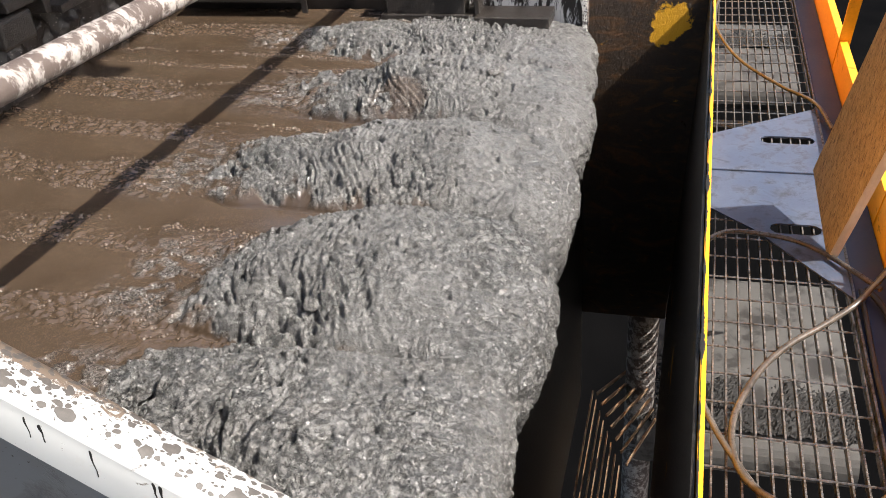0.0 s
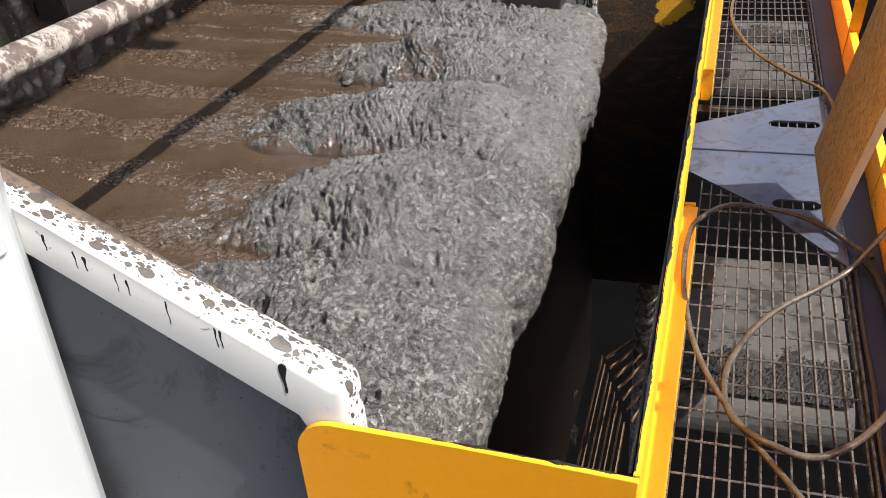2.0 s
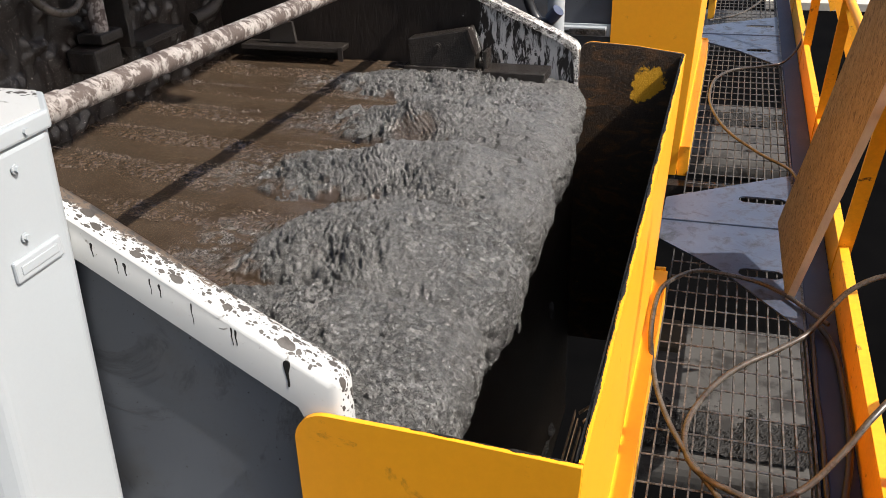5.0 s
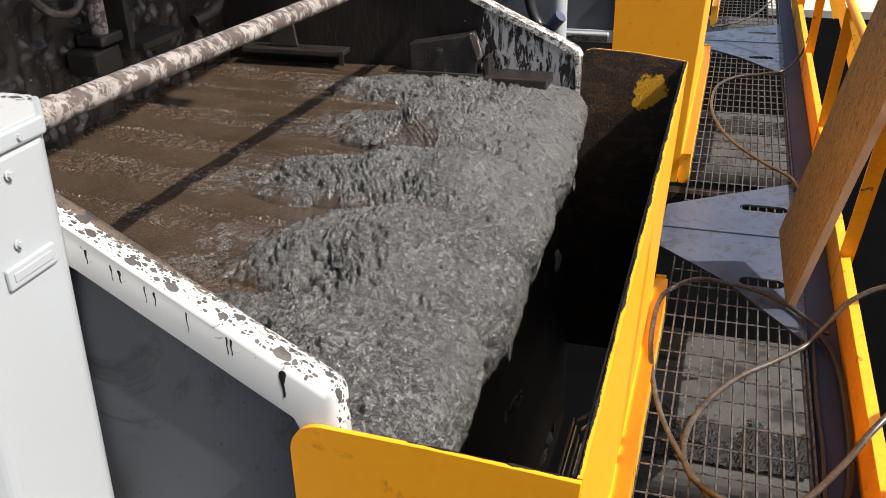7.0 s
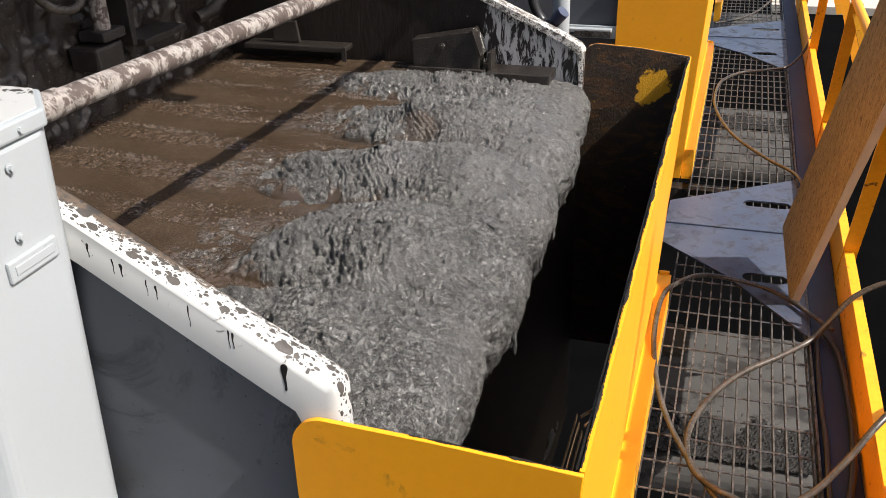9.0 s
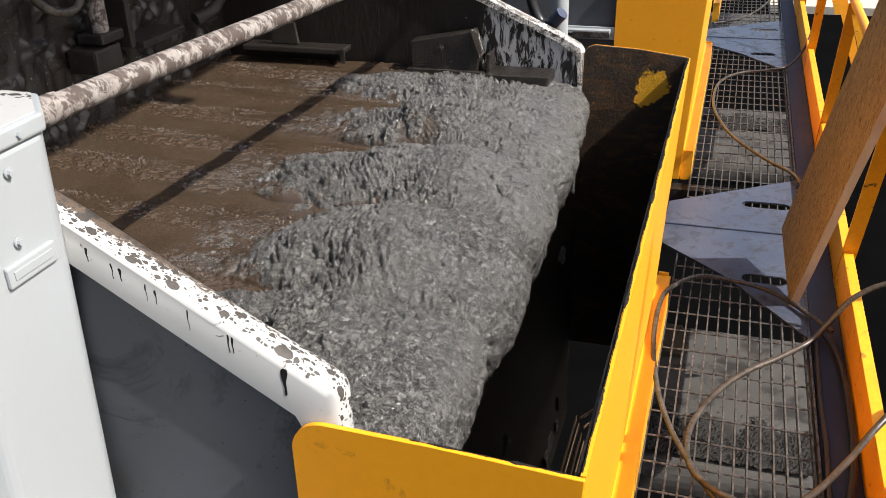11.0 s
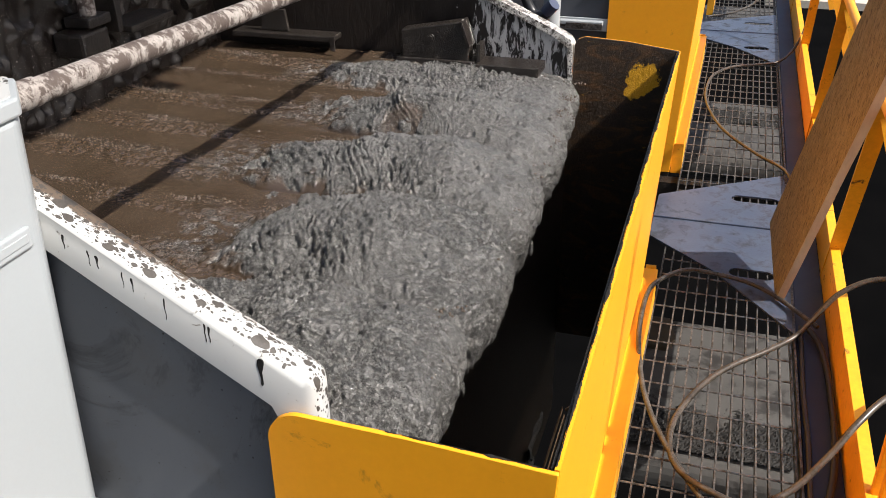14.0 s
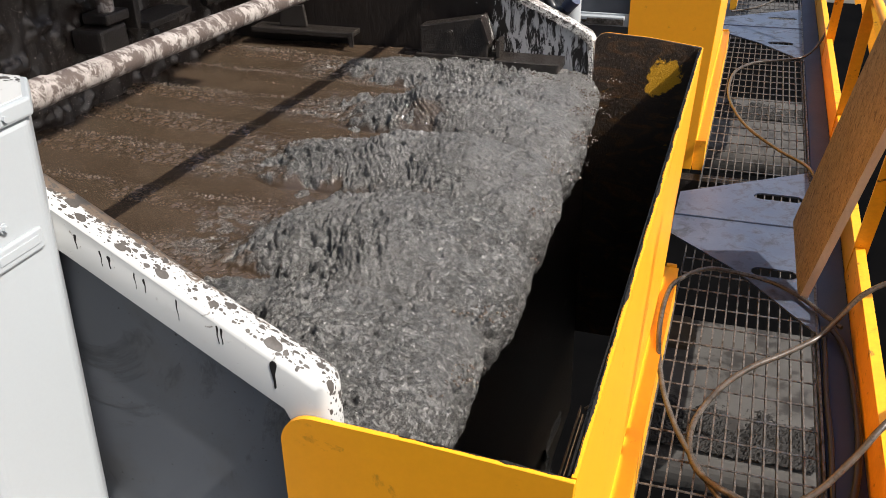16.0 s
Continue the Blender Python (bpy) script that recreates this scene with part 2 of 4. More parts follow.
def froth_material():
    """Wet grey mineral froth, thinning into brown slurry where its cover is low."""
    m, nt, p = mat_base("mineral_froth")
    at = nt.nodes.new("ShaderNodeAttribute")
    at.attribute_name = "cover"
    cov = at.outputs["Fac"]
    wide = noise_node(nt, 7, 5, 0.6)
    rip = nt.nodes.new("ShaderNodeAttribute")
    rip.attribute_name = "torn"
    torn = rip.outputs["Fac"]
    fibre = noise_node(nt, 84, 4, 0.62, (0.8, 1.15, 1.0), 2.4)
    fine = noise_node(nt, 230, 3, 0.62, (0.8, 1, 1), 1.0)
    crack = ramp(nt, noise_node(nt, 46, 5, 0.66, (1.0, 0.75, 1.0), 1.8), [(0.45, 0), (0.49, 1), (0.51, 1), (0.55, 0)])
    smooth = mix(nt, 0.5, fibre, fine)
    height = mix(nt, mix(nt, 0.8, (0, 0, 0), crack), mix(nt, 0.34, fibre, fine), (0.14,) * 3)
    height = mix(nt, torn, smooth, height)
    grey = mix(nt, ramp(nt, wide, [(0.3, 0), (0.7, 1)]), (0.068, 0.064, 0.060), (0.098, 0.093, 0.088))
    # Colour darkens in the bump's low creases, as painted shade.
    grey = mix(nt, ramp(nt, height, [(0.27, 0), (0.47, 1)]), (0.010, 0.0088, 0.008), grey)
    # Pale flecks on the raised grain are glints put into the colour.
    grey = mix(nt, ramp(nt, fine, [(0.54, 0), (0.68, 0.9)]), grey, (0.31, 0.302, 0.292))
    brown = mix(nt, ramp(nt, wide, [(0.3, 0), (0.7, 1)]), (0.046, 0.0305, 0.0195), (0.064, 0.0435, 0.0285))
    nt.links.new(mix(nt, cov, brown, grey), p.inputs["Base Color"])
    nt.links.new(mix(nt, cov, (0.14,) * 3, ramp(nt, fine, [(0.40, 0.42), (0.62, 0.15)])), p.inputs["Roughness"])
    p.inputs["Specular IOR Level"].default_value = 1.0
    calm = mix(nt, 0.96, height, (0.5,) * 3)
    bump(nt, p, mix(nt, cov, calm, height), 1.0, 0.0068)
    return m


M_FROTH = froth_material()


def far_plate_material():
    """Caked black mud with bare paint left in a patch and a few thin smears."""
    m, nt, p = mat_base("mud_caked_far_plate")
    co = nt.nodes.new("ShaderNodeTexCoord")
    mp = nt.nodes.new("ShaderNodeMapping")
    mp.vector_type = "TEXTURE"
    mp.inputs["Location"].default_value = (-0.112, 2.0, 0.862)
    mp.inputs["Rotation"].default_value = (0, radians(35), 0)
    mp.inputs["Scale"].default_value = (0.075, 1.0, 0.11)
    nt.links.new(co.outputs["Object"], mp.inputs[0])
    g = nt.nodes.new("ShaderNodeTexGradient")
    g.gradient_type = "SPHERICAL"
    nt.links.new(mp.outputs[0], g.inputs[0])
    n = noise_node(nt, 26, 8, 0.7, None, 0.6)
    hole = ramp(nt, mix(nt, 0.55, g.outputs[1], n), [(0.44, 0), (0.47, 1)])
    smear = ramp(nt, noise_node(nt, 16, 8, 0.7, (1.0, 1.0, 3.5), 1.0), [(0.66, 0), (0.70, 1)])
    keep = mix(nt, 1.0, hole, mix(nt, 0.5, smear, (0, 0, 0)), "LIGHTEN")
    mud = mix(nt, noise_node(nt, 60, 6, 0.7), (0.006, 0.005, 0.004), (0.05, 0.026, 0.011))
    run = ramp(nt, noise_node(nt, 9, 7, 0.7, (1.0, 1.0, 2.2), 1.4), [(0.50, 0), (0.66, 1)])
    mud = mix(nt, mix(nt, 0.7, run, (0, 0, 0)), mud, (0.26, 0.105, 0.018))
    nt.links.new(mix(nt, keep, mud, (0.72, 0.36, 0.012)), p.inputs["Base Color"])
    nt.links.new(ramp(nt, n, [(0.3, 0.25), (0.7, 0.6)]), p.inputs["Roughness"])
    bump(nt, p, noise_node(nt, 90, 8, 0.75), 0.9, 0.006)
    return m


M_FARPLATE = far_plate_material()


# ---- building helpers ----
def mesh_of(name, bm, material, smooth=False):
    me = bpy.data.meshes.new(name)
    bmesh.ops.recalc_face_normals(bm, faces=bm.faces)
    bm.to_mesh(me)
    bm.free()
    me.materials.append(material)
    if smooth:
        me.shade_smooth()
        me.set_sharp_from_angle(angle=radians(38))
    return me


def part(name, bm, material, parent=None, label="", smooth=False):
    ob = new(name, mesh_of(name, bm, material, smooth))
    if parent is not None:
        ob.parent = parent
    return tagged(ob, label)


def thing(name, label, category, at=(0, 0, 0), group="", kind=""):
    ob = new(name)
    ob.empty_display_size = 0.1
    ob.location = at
    return tagged(ob, label, category, group, kind)


def box(bm, lo, hi, bevel=0.0, seg=2):
    v = bmesh.ops.create_cube(bm, size=1.0)["verts"]
    for q in v:
        q.co = Vector([lo[i] + (q.co[i] + 0.5) * (hi[i] - lo[i]) for i in range(3)])
    if bevel:
        e = {k for q in v for k in q.link_edges}
        bmesh.ops.bevel(bm, geom=list(e), offset=bevel, segments=seg, affect="EDGES", profile=0.5)
    return bm


def boxed(lo, hi, bevel=0.0, seg=2):
    return box(bmesh.new(), lo, hi, bevel, seg)


def prism(outline, axis, lo, hi, bevel=0.0, bm=None, seg=2):
    """An outline in the two other axes, drawn out along axis from lo to hi."""
    bm = bm or bmesh.new()

    def put(a, b, c):
        return {"x": (c, a, b), "y": (a, c, b), "z": (a, b, c)}[axis]
    one = [bm.verts.new(put(a, b, lo)) for a, b in outline]
    two = [bm.verts.new(put(a, b, hi)) for a, b in outline]
    faces = [bm.faces.new(one), bm.faces.new(two[::-1])]
    n = len(one)
    for i in range(n):
        faces.append(bm.faces.new((one[i], one[(i + 1) % n], two[(i + 1) % n], two[i])))
    if bevel:
        e = {k for f in faces for k in f.edges}
        bmesh.ops.bevel(bm, geom=list(e), offset=bevel, segments=seg, affect="EDGES", profile=0.5)
    return bm


def tube(points, radius, sides=12, closed_ends=True, bm=None, wobble=0.0):
    """A round tube along a smooth line of points."""
    bm = bm or bmesh.new()
    pts = [Vector(q) for q in points]
    rings = []
    up = Vector((0, 0, 1))
    for i, q in enumerate(pts):
        d = (pts[min(i + 1, len(pts) - 1)] - pts[max(i - 1, 0)]).normalized()
        a = d.cross(up)
        if a.length < 0.05:
            a = d.cross(Vector((1, 0, 0)))
        a.normalize()
        b = a.cross(d)
        r = radius * (1 + wobble * noise.noise(q * 25))
        rings.append([bm.verts.new(q + r * (math.cos(k) * a + math.sin(k) * b)) for k in (2 * math.pi * j / sides for j in range(sides))])
    for r0, r1 in zip(rings, rings[1:]):
        for j in range(sides):
            bm.faces.new((r0[j], r0[(j + 1) % sides], r1[(j + 1) % sides], r1[j]))
    if closed_ends:
        bm.faces.new(rings[0][::-1])
        bm.faces.new(rings[-1])
    return bm


def spline(points, steps=10):
    """Catmull-Rom through the points."""
    p = [Vector(q) for q in points]
    p = [2 * p[0] - p[1]] + p + [2 * p[-1] - p[-2]]
    out = []
    for a, b, c, d in zip(p, p[1:], p[2:], p[3:]):
        for k in range(steps):
            t = k / steps
            out.append(0.5 * (2 * b + (c - a) * t + (2 * a - 5 * b + 4 * c - d) * t * t + (3 * b - a - 3 * c + d) * t ** 3))
    return out + [p[-2]]


def bolt(parent, at, axis="y", r=0.012, material=None, sign=-1, name="bolt"):
    """A domed bolt on a washer, its head standing out along -y or along the given axis."""
    bm = bmesh.new()
    bmesh.ops.create_cone(bm, cap_ends=True, segments=14, radius1=r * 1.5, radius2=r * 1.4, depth=r * 0.35)
    v = bmesh.ops.create_cone(bm, cap_ends=True, segments=6, radius1=r, radius2=r * 0.92, depth=r * 0.9)["verts"]
    bmesh.ops.translate(bm, verts=v, vec=(0, 0, r * 0.6))
    turn = {"y": Matrix.Rotation(radians(90) * -sign, 4, "X"), "z": Matrix.Identity(4), "x": Matrix.Rotation(radians(90) * sign, 4, "Y")}[axis]
    bmesh.ops.transform(bm, matrix=Matrix.Translation(at) @ turn, verts=bm.verts)
    return part(name, bm, material or M_GALV, parent)


# ---- ground, lower floor ----
def ground():
    tagged(part("ground", boxed((-80, -80, -2.7), (80, 80, -2.6)), M_GROUND), "plant floor below the walkway, coloured near-black for its shade", "ground", kind="structure")
    tagged(part("yard", boxed((0.8, 19.0, -2.6), (60, 79, -2.45)), M_SAND), "pale dry ground beyond the walkway", "ground", kind="structure")


ground()


def plinth(x0, x1, y0, y1, z):
    """A concrete footing under the grating, its near edge rounded."""
    out = [(y0 + 0.06, z - 0.19), (y0, z - 0.13), (y0, z - 0.10)] + [(y0 + 0.10 - 0.10 * math.cos(radians(a)), z - 0.10 + 0.10 * math.sin(radians(a))) for a in range(15, 91, 15)]
    out += [(y1, z), (y1, z - 0.19)]
    bm = prism(out, "x", x0, x1)
    ob = tagged(part("footing", bm, M_CONCRETE), "pale dusty concrete footing under the walkway", "footing", kind="structure")
    return ob


plinth(-0.14, 0.60, 1.93, 2.95, -0.60)


def mud_heap(x0, x1, y0, y1, z, seed):
    """Crumbled dark mud lying on a footing, thinning out to nothing at its far edge."""
    bm = bmesh.new()
    nx, ny = int((x1 - x0) / 0.006), int((y1 - y0) / 0.006)
    grid = []
    for j in range(ny + 1):
        row = []
        for k in range(nx + 1):
            x, y = x0 + (x1 - x0) * k / nx, y0 + (y1 - y0) * j / ny
            edge = 1 - (j / ny) ** 2 * 1.6 + 0.9 * noise.noise(Vector((x * 9, y * 5, seed + 4)))
            n = 0.6 * noise.noise(Vector((x * 7, y * 7, seed))) + 0.3 * noise.noise(Vector((x * 30, y * 30, seed))) + 0.30 * noise.noise(Vector((x * 75, y * 75, seed))) + 0.35 * noise.noise(Vector((x * 140, y * 140, seed)))
            row.append(bm.verts.new((x, y, z + 0.019 * (n + 0.9 * edge - 0.10))))
        grid.append(row)
    for r0, r1 in zip(grid, grid[1:]):
        for k in range(nx):
            bm.faces.new((r0[k], r0[k + 1], r1[k + 1], r1[k]))
    tagged(part("spilled_mud", bm, M_MUD), "crumbled dark mud spilled on the concrete footing", "mud", kind="stuff")


mud_heap(-0.13, 0.59, 1.99, 2.44, -0.602, 3.0)
def footing_notch():
    """A dark slab with a cut corner, added where the footing's own corner is missing."""
    out = [(-0.09, 2.68), (0.055, 2.68), (0.085, 2.76), (0.045, 2.93), (-0.09, 2.93)]
    tagged(part("notch_slab", prism(out, "z", -0.600, -0.575, 0.002), M_NOTCH), "dark brown slab added for the footing's missing corner", "plate")


footing_notch()
plinth(-0.14, 0.60, 5.18, 6.35, -0.60)
mud_heap(-0.13, 0.59, 5.85, 6.34, -0.604, 7.0)
plinth(-0.14, 0.60, 8.60, 9.75, -0.60)
tagged(part("support_beam", boxed((-0.4, 3.32, -0.22), (0.62, 3.40, -0.045)), M_STEEL_DARK), "dark steel cross beam under the walkway", "beam", kind="structure")


# ---- launder ----
def launder():
    t = thing("launder", "yellow painted steel froth launder, mud-caked inside", "launder", group="launders")
    H = 0.965
    bm = prism([(0.0, H), (-0.007, H), (-0.062, -0.02), (-0.055, -0.02)], "y", 0.0, 2.0)
    part("outer_wall", bm, M_YELLOW, t, "bright yellow outer wall")
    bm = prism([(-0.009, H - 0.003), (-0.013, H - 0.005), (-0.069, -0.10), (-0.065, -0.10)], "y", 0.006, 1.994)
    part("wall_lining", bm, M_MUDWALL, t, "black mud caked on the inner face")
    tagged(part("mud_rim", ragged_rim([(-0.006, 0.006, H), (-0.006, 1.995, H)], 0.0034, 420), M_MUD, t, "dried mud along the upper edge"), kind="stuff")
    R = 0.05
    top = H + 0.014
    arc = [(-0.408 + R - R * math.cos(a), top - R + R * math.sin(a)) for a in [radians(9 * k) for k in range(11)]]
    out = [(-0.415, 0.2)] + arc + [(-0.20, top - 0.004), (0.0, H), (-0.057, -0.02), (-0.415, -0.02)]
    part("end_plate", prism(out, "y", -0.010, -0.002, 0.0015), M_YELLOW, t, "yellow end plate with a rounded corner")
    tagged(part("mud_rim", ragged_rim([(-0.235, -0.003, top - 0.003), (-0.20, -0.003, top - 0.004), (-0.004, -0.003, H)], 0.0030, 150), M_MUD, t, "dried mud along the upper edge"), kind="stuff")
    out2 = [(-0.333, top - 0.008), (-0.014, H - 0.006), (-0.07, -0.1), (-0.333, -0.1)]
    part("end_lining", prism(out2, "y", 0.0, 0.004), M_MUDWALL, t, "black mud caked on the inner face")
    out3 = [(-0.334, 0.965), (-0.322, 0.984), (-0.30, 0.992), (-0.16, 0.984), (-0.006, H), (-0.072, -0.14), (-0.350, -0.14), (-0.350, 0.80), (-0.334, 0.82)]
    part("far_plate", prism(out3, "y", 1.997, 2.005, 0.002), M_FARPLATE, t, "mud-caked far end plate with bare yellow patches")
    part("back_face", prism(out3, "y", 2.0055, 2.009), M_YELLOW, t)
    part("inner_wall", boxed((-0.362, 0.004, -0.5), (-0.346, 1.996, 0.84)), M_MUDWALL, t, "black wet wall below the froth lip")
    return t


def ragged_rim(points, r, n):
    """A thin uneven crust of mud that clings along a line."""
    rnd = random.Random(4)
    pts = [Vector(p) for p in points]
    seg = [(q - p).length for p, q in zip(pts, pts[1:])]
    total = sum(seg)
    bm = bmesh.new()
    rings = []
    for k in range(n + 1):
        d = total * k / n
        j = 0
        while j < len(seg) - 1 and d > seg[j]:
            d -= seg[j]
            j += 1
        p = pts[j].lerp(pts[j + 1], min(1, d / seg[j]))
        along = (pts[j + 1] - pts[j]).normalized()
        side = along.cross(Vector((0, 0, 1))).normalized()
        w = r * (0.75 + 0.7 * noise.noise(Vector((k * 0.11, 3, 1))) + 0.5 * rnd.uniform(-0.5, 0.6))
        h = r * (0.45 + 0.4 * noise.noise(Vector((k * 0.2, 8, 1))) + 0.15 * rnd.random())
        gap = 0.15 + 0.85 * min(1.0, max(0.0, 0.5 + 2.2 * noise.noise(Vector((k * 0.045, 5, 2)))))
        w, h = max(w * gap, 0.0006), max(h * gap, 0.0004)
        rings.append([bm.verts.new(p + side * (w * math.cos(a)) + Vector((0, 0, h * math.sin(a)))) for a in (0.0, 1.05, 2.1, 3.14, 4.19, 5.24)])
    for r0, r1 in zip(rings, rings[1:]):
        for k in range(6):
            bm.faces.new((r0[k], r0[(k + 1) % 6], r1[(k + 1) % 6], r1[k]))
    bm.faces.new(rings[0])
    bm.faces.new(rings[-1][::-1])
    bmesh.ops.recalc_face_normals(bm, faces=bm.faces)
    return bm


first_launder = launder()
copy_thing(first_launder, pose(0, 3.4, 0))


def drain_grate():
    """The rusty bar screen at the bottom of the launder."""
    t = thing("drain_grate", "rusty flat bar screen at the bottom of the launder", "grate")
    part("frame_bar", bar_between((-0.36, 0.9, -0.50), (-0.36, 2.06, -0.50), 0.03, 0.006), M_RUST, t)
    for k in range(8):
        part("bar", bar_between((-0.305 + 0.018 * k, 0.9, -0.50), (-0.305 + 0.018 * k, 2.0 - 0.05 * k, -0.50), 0.03, 0.004), M_RUST, t)
    for k in range(7):
        part("cross_bar", bar_between((-0.29 + 0.022 * k, 2.00 - 0.055 * k, -0.50), (-0.15 + 0.012 * k, 2.16 - 0.05 * k, -0.46), 0.014, 0.006), M_RUST, t)
    return t


def drain_pipe():
    t = thing("drain_pipe", "pale mud-mottled vertical drain pipe below the launder", "pipe")
    part("tube", tube([(-0.143, 2.062, -2.6 + 0.25 * k) for k in range(11)], 0.052, 20), M_PIPE, t, smooth=True)


def bar_between(a, b, w, d, bm=None):
    """A flat bar from a to b, w deep and d thick along x."""
    bm = bm or bmesh.new()
    a, b = Vector(a), Vector(b)
    z = (b - a).normalized()
    x = Vector((1, 0, 0))
    x = (x - z * x.dot(z)).normalized()
    y = z.cross(x)
    vs = [bm.verts.new(p + x * sx * d / 2 + y * sy * w / 2) for p in (a, b) for sx, sy in ((-1, -1), (1, -1), (1, 1), (-1, 1))]
    for f in ((0, 1, 2, 3), (7, 6, 5, 4), (0, 4, 5, 1), (1, 5, 6, 2), (2, 6, 7, 3), (3, 7, 4, 0)):
        bm.faces.new([vs[i] for i in f])
    return bm


drain_grate()
drain_pipe()


# ---- tank walls ----
def near_wall(dy=0.0):
    t = thing("tank_wall_near", "mud-splattered white capped tank wall with a grey panel", "tank wall", kind="structure")
    out = [(-0.379, 0.994), (-0.71, 1.172), (-1.75, 1.732), (-1.75, -0.4), (-0.379, -0.4)]
    part("panel", prism(out, "y", 0.016, 0.04), M_GREY_PANEL, t, "dark grey painted panel with black mud spatter")
    part("flange", boxed((-0.392, 0.004, 0.2), (-0.377, 0.03, 0.985), 0.002), M_GREY_PANEL, t)
    cap = [(-0.333, 0.86), (-0.333, 1.031), (-0.72, 1.238), (-1.75, 1.79), (-1.75, 1.728), (-0.712, 1.170), (-0.381, 0.992), (-0.381, 0.86)]
    part("cap", prism(cap, "y", 0.0, 0.053, 0.021, seg=6), M_CAP, t, "rounded white cap spotted with dark mud", smooth=True)
    ledge = part("ledge", boxed((-0.76, -0.040, 0.688), (-0.43, 0.015, 0.706), 0.003), M_COLUMN, t, "pale bolted ledge below the panel")
    part("ledge_lip", boxed((-0.60, -0.052, 0.672), (-0.43, -0.0405, 0.700), 0.002), M_GALV, ledge)
    part("clip", prism([(-0.725, 0.7062), (-0.70, 0.7062), (-0.672, 0.722), (-0.715, 0.726)], "y", -0.038, -0.006, 0.002), M_COLUMN, ledge)
    bolt(ledge, (-0.655, -0.020, 0.7065), "z", 0.009)
    drips(t)
    return t


def drips(t):
    """Mud runs hanging down the front of the cap."""
    for x, w, ln in ((-0.412, 0.0056, 0.030), (-0.484, 0.0019, 0.012), (-0.490, 0.0015, 0.015), (-0.547, 0.0012, 0.020), (-0.592, 0.0018, 0.008),
                     (-0.606, 0.0011, 0.012), (-0.642, 0.0026, 0.006), (-0.654, 0.0013, 0.010), (-0.690, 0.0021, 0.008)):
        zt = 1.036 + (-x - 0.345) * 0.536
        bm = bmesh.new()
        lean = [(0.0, 0.35), (0.05, 0.85), (0.16, 1.0), (0.30, 0.8), (0.50, 0.42), (0.75, 0.30), (0.93, 0.34), (1.0, 0.15)]
        top, drop = zt - 0.016, ln + 0.014
        side = [(x + w * f + 0.0006 * math.sin(9 * k + 90 * x), top - drop * k) for k, f in lean]
        out = side + [(x - w * f * 0.9 + 0.0006 * math.sin(9 * k + 90 * x), top - drop * k) for k, f in reversed(lean)]
        prism(out, "y", -0.0006, 0.004, 0.0, bm)
        part("mud_run", bm, M_MUD, t, "dark run of mud")


first_wall = near_wall()
copy_thing(first_wall, pose(0, 3.4, 0))


def far_wall():
    t = thing("tank_wall_far", "white tank wall streaked and caked with dark mud", "tank wall", kind="structure")
    out = [(-0.352, 0.955), (-0.40, 0.985), (-0.66, 1.105), (-1.75, 1.60), (-1.75, 0.2), (-0.352, 0.2)]
    part("panel", prism(out, "y", 2.012, 2.03), M_FARWALL, t, "inner face streaked with mud, its black partly painted shade")
    cap = [(-0.338, 0.75), (-0.338, 0.962), (-0.352, 0.984), (-0.40, 1.008), (-0.66, 1.128), (-1.75, 1.625), (-1.75, 1.60), (-0.66, 1.106), (-0.41, 0.99), (-0.352, 0.955), (-0.352, 0.75)]
    part("cap", prism(cap, "y", 1.996, 2.05, 0.004, seg=2), M_FARCAP, t, "white top edge with mud runs")
    # angle ledges fixed to the wall
    part("ledge", boxed((-1.54, 1.93, 0.934), (-1.155, 2.01, 0.952), 0.003), M_STEEL_DARK, t)
    part("ledge_lip", boxed((-1.163, 1.922, 0.905), (-1.145, 1.929, 0.956), 0.002), M_STEEL_DARK, t)
    part("bracket", prism([(-1.44, 0.955), (-1.335, 0.955), (-1.345, 1.03), (-1.40, 1.02), (-1.425, 1.045)], "y", 1.96, 1.975, 0.002), M_STEEL_DARK, t)
    bx = prism([(-0.905, 0.90), (-0.905, 0.995), (-0.70, 1.032), (-0.672, 0.95), (-0.672, 0.90)], "y", 1.93, 1.99, 0.004)
    plate = part("bracket", bx, M_STEEL_DARK, t)
    part("bracket_edge", prism([(-0.70, 1.034), (-0.692, 1.034), (-0.664, 0.952), (-0.672, 0.95)], "y", 1.92, 1.995), M_FARWALL, t)
    bolt(t, (-0.80, 1.926, 0.975), "y", 0.009, M_STEEL_DARK)
    part("ledge", boxed((-0.64, 1.90, 0.875), (-0.43, 2.01, 0.905), 0.003), M_STEEL_DARK, t)
    part("upright", boxed((-0.645, 1.93, 0.88), (-0.632, 1.99, 0.962), 0.002), M_STEEL_DARK, t)
    part("ledge", boxed((-0.92, 1.92, 0.885), (-0.65, 2.01, 0.905), 0.003), M_STEEL_DARK, t)
    return t


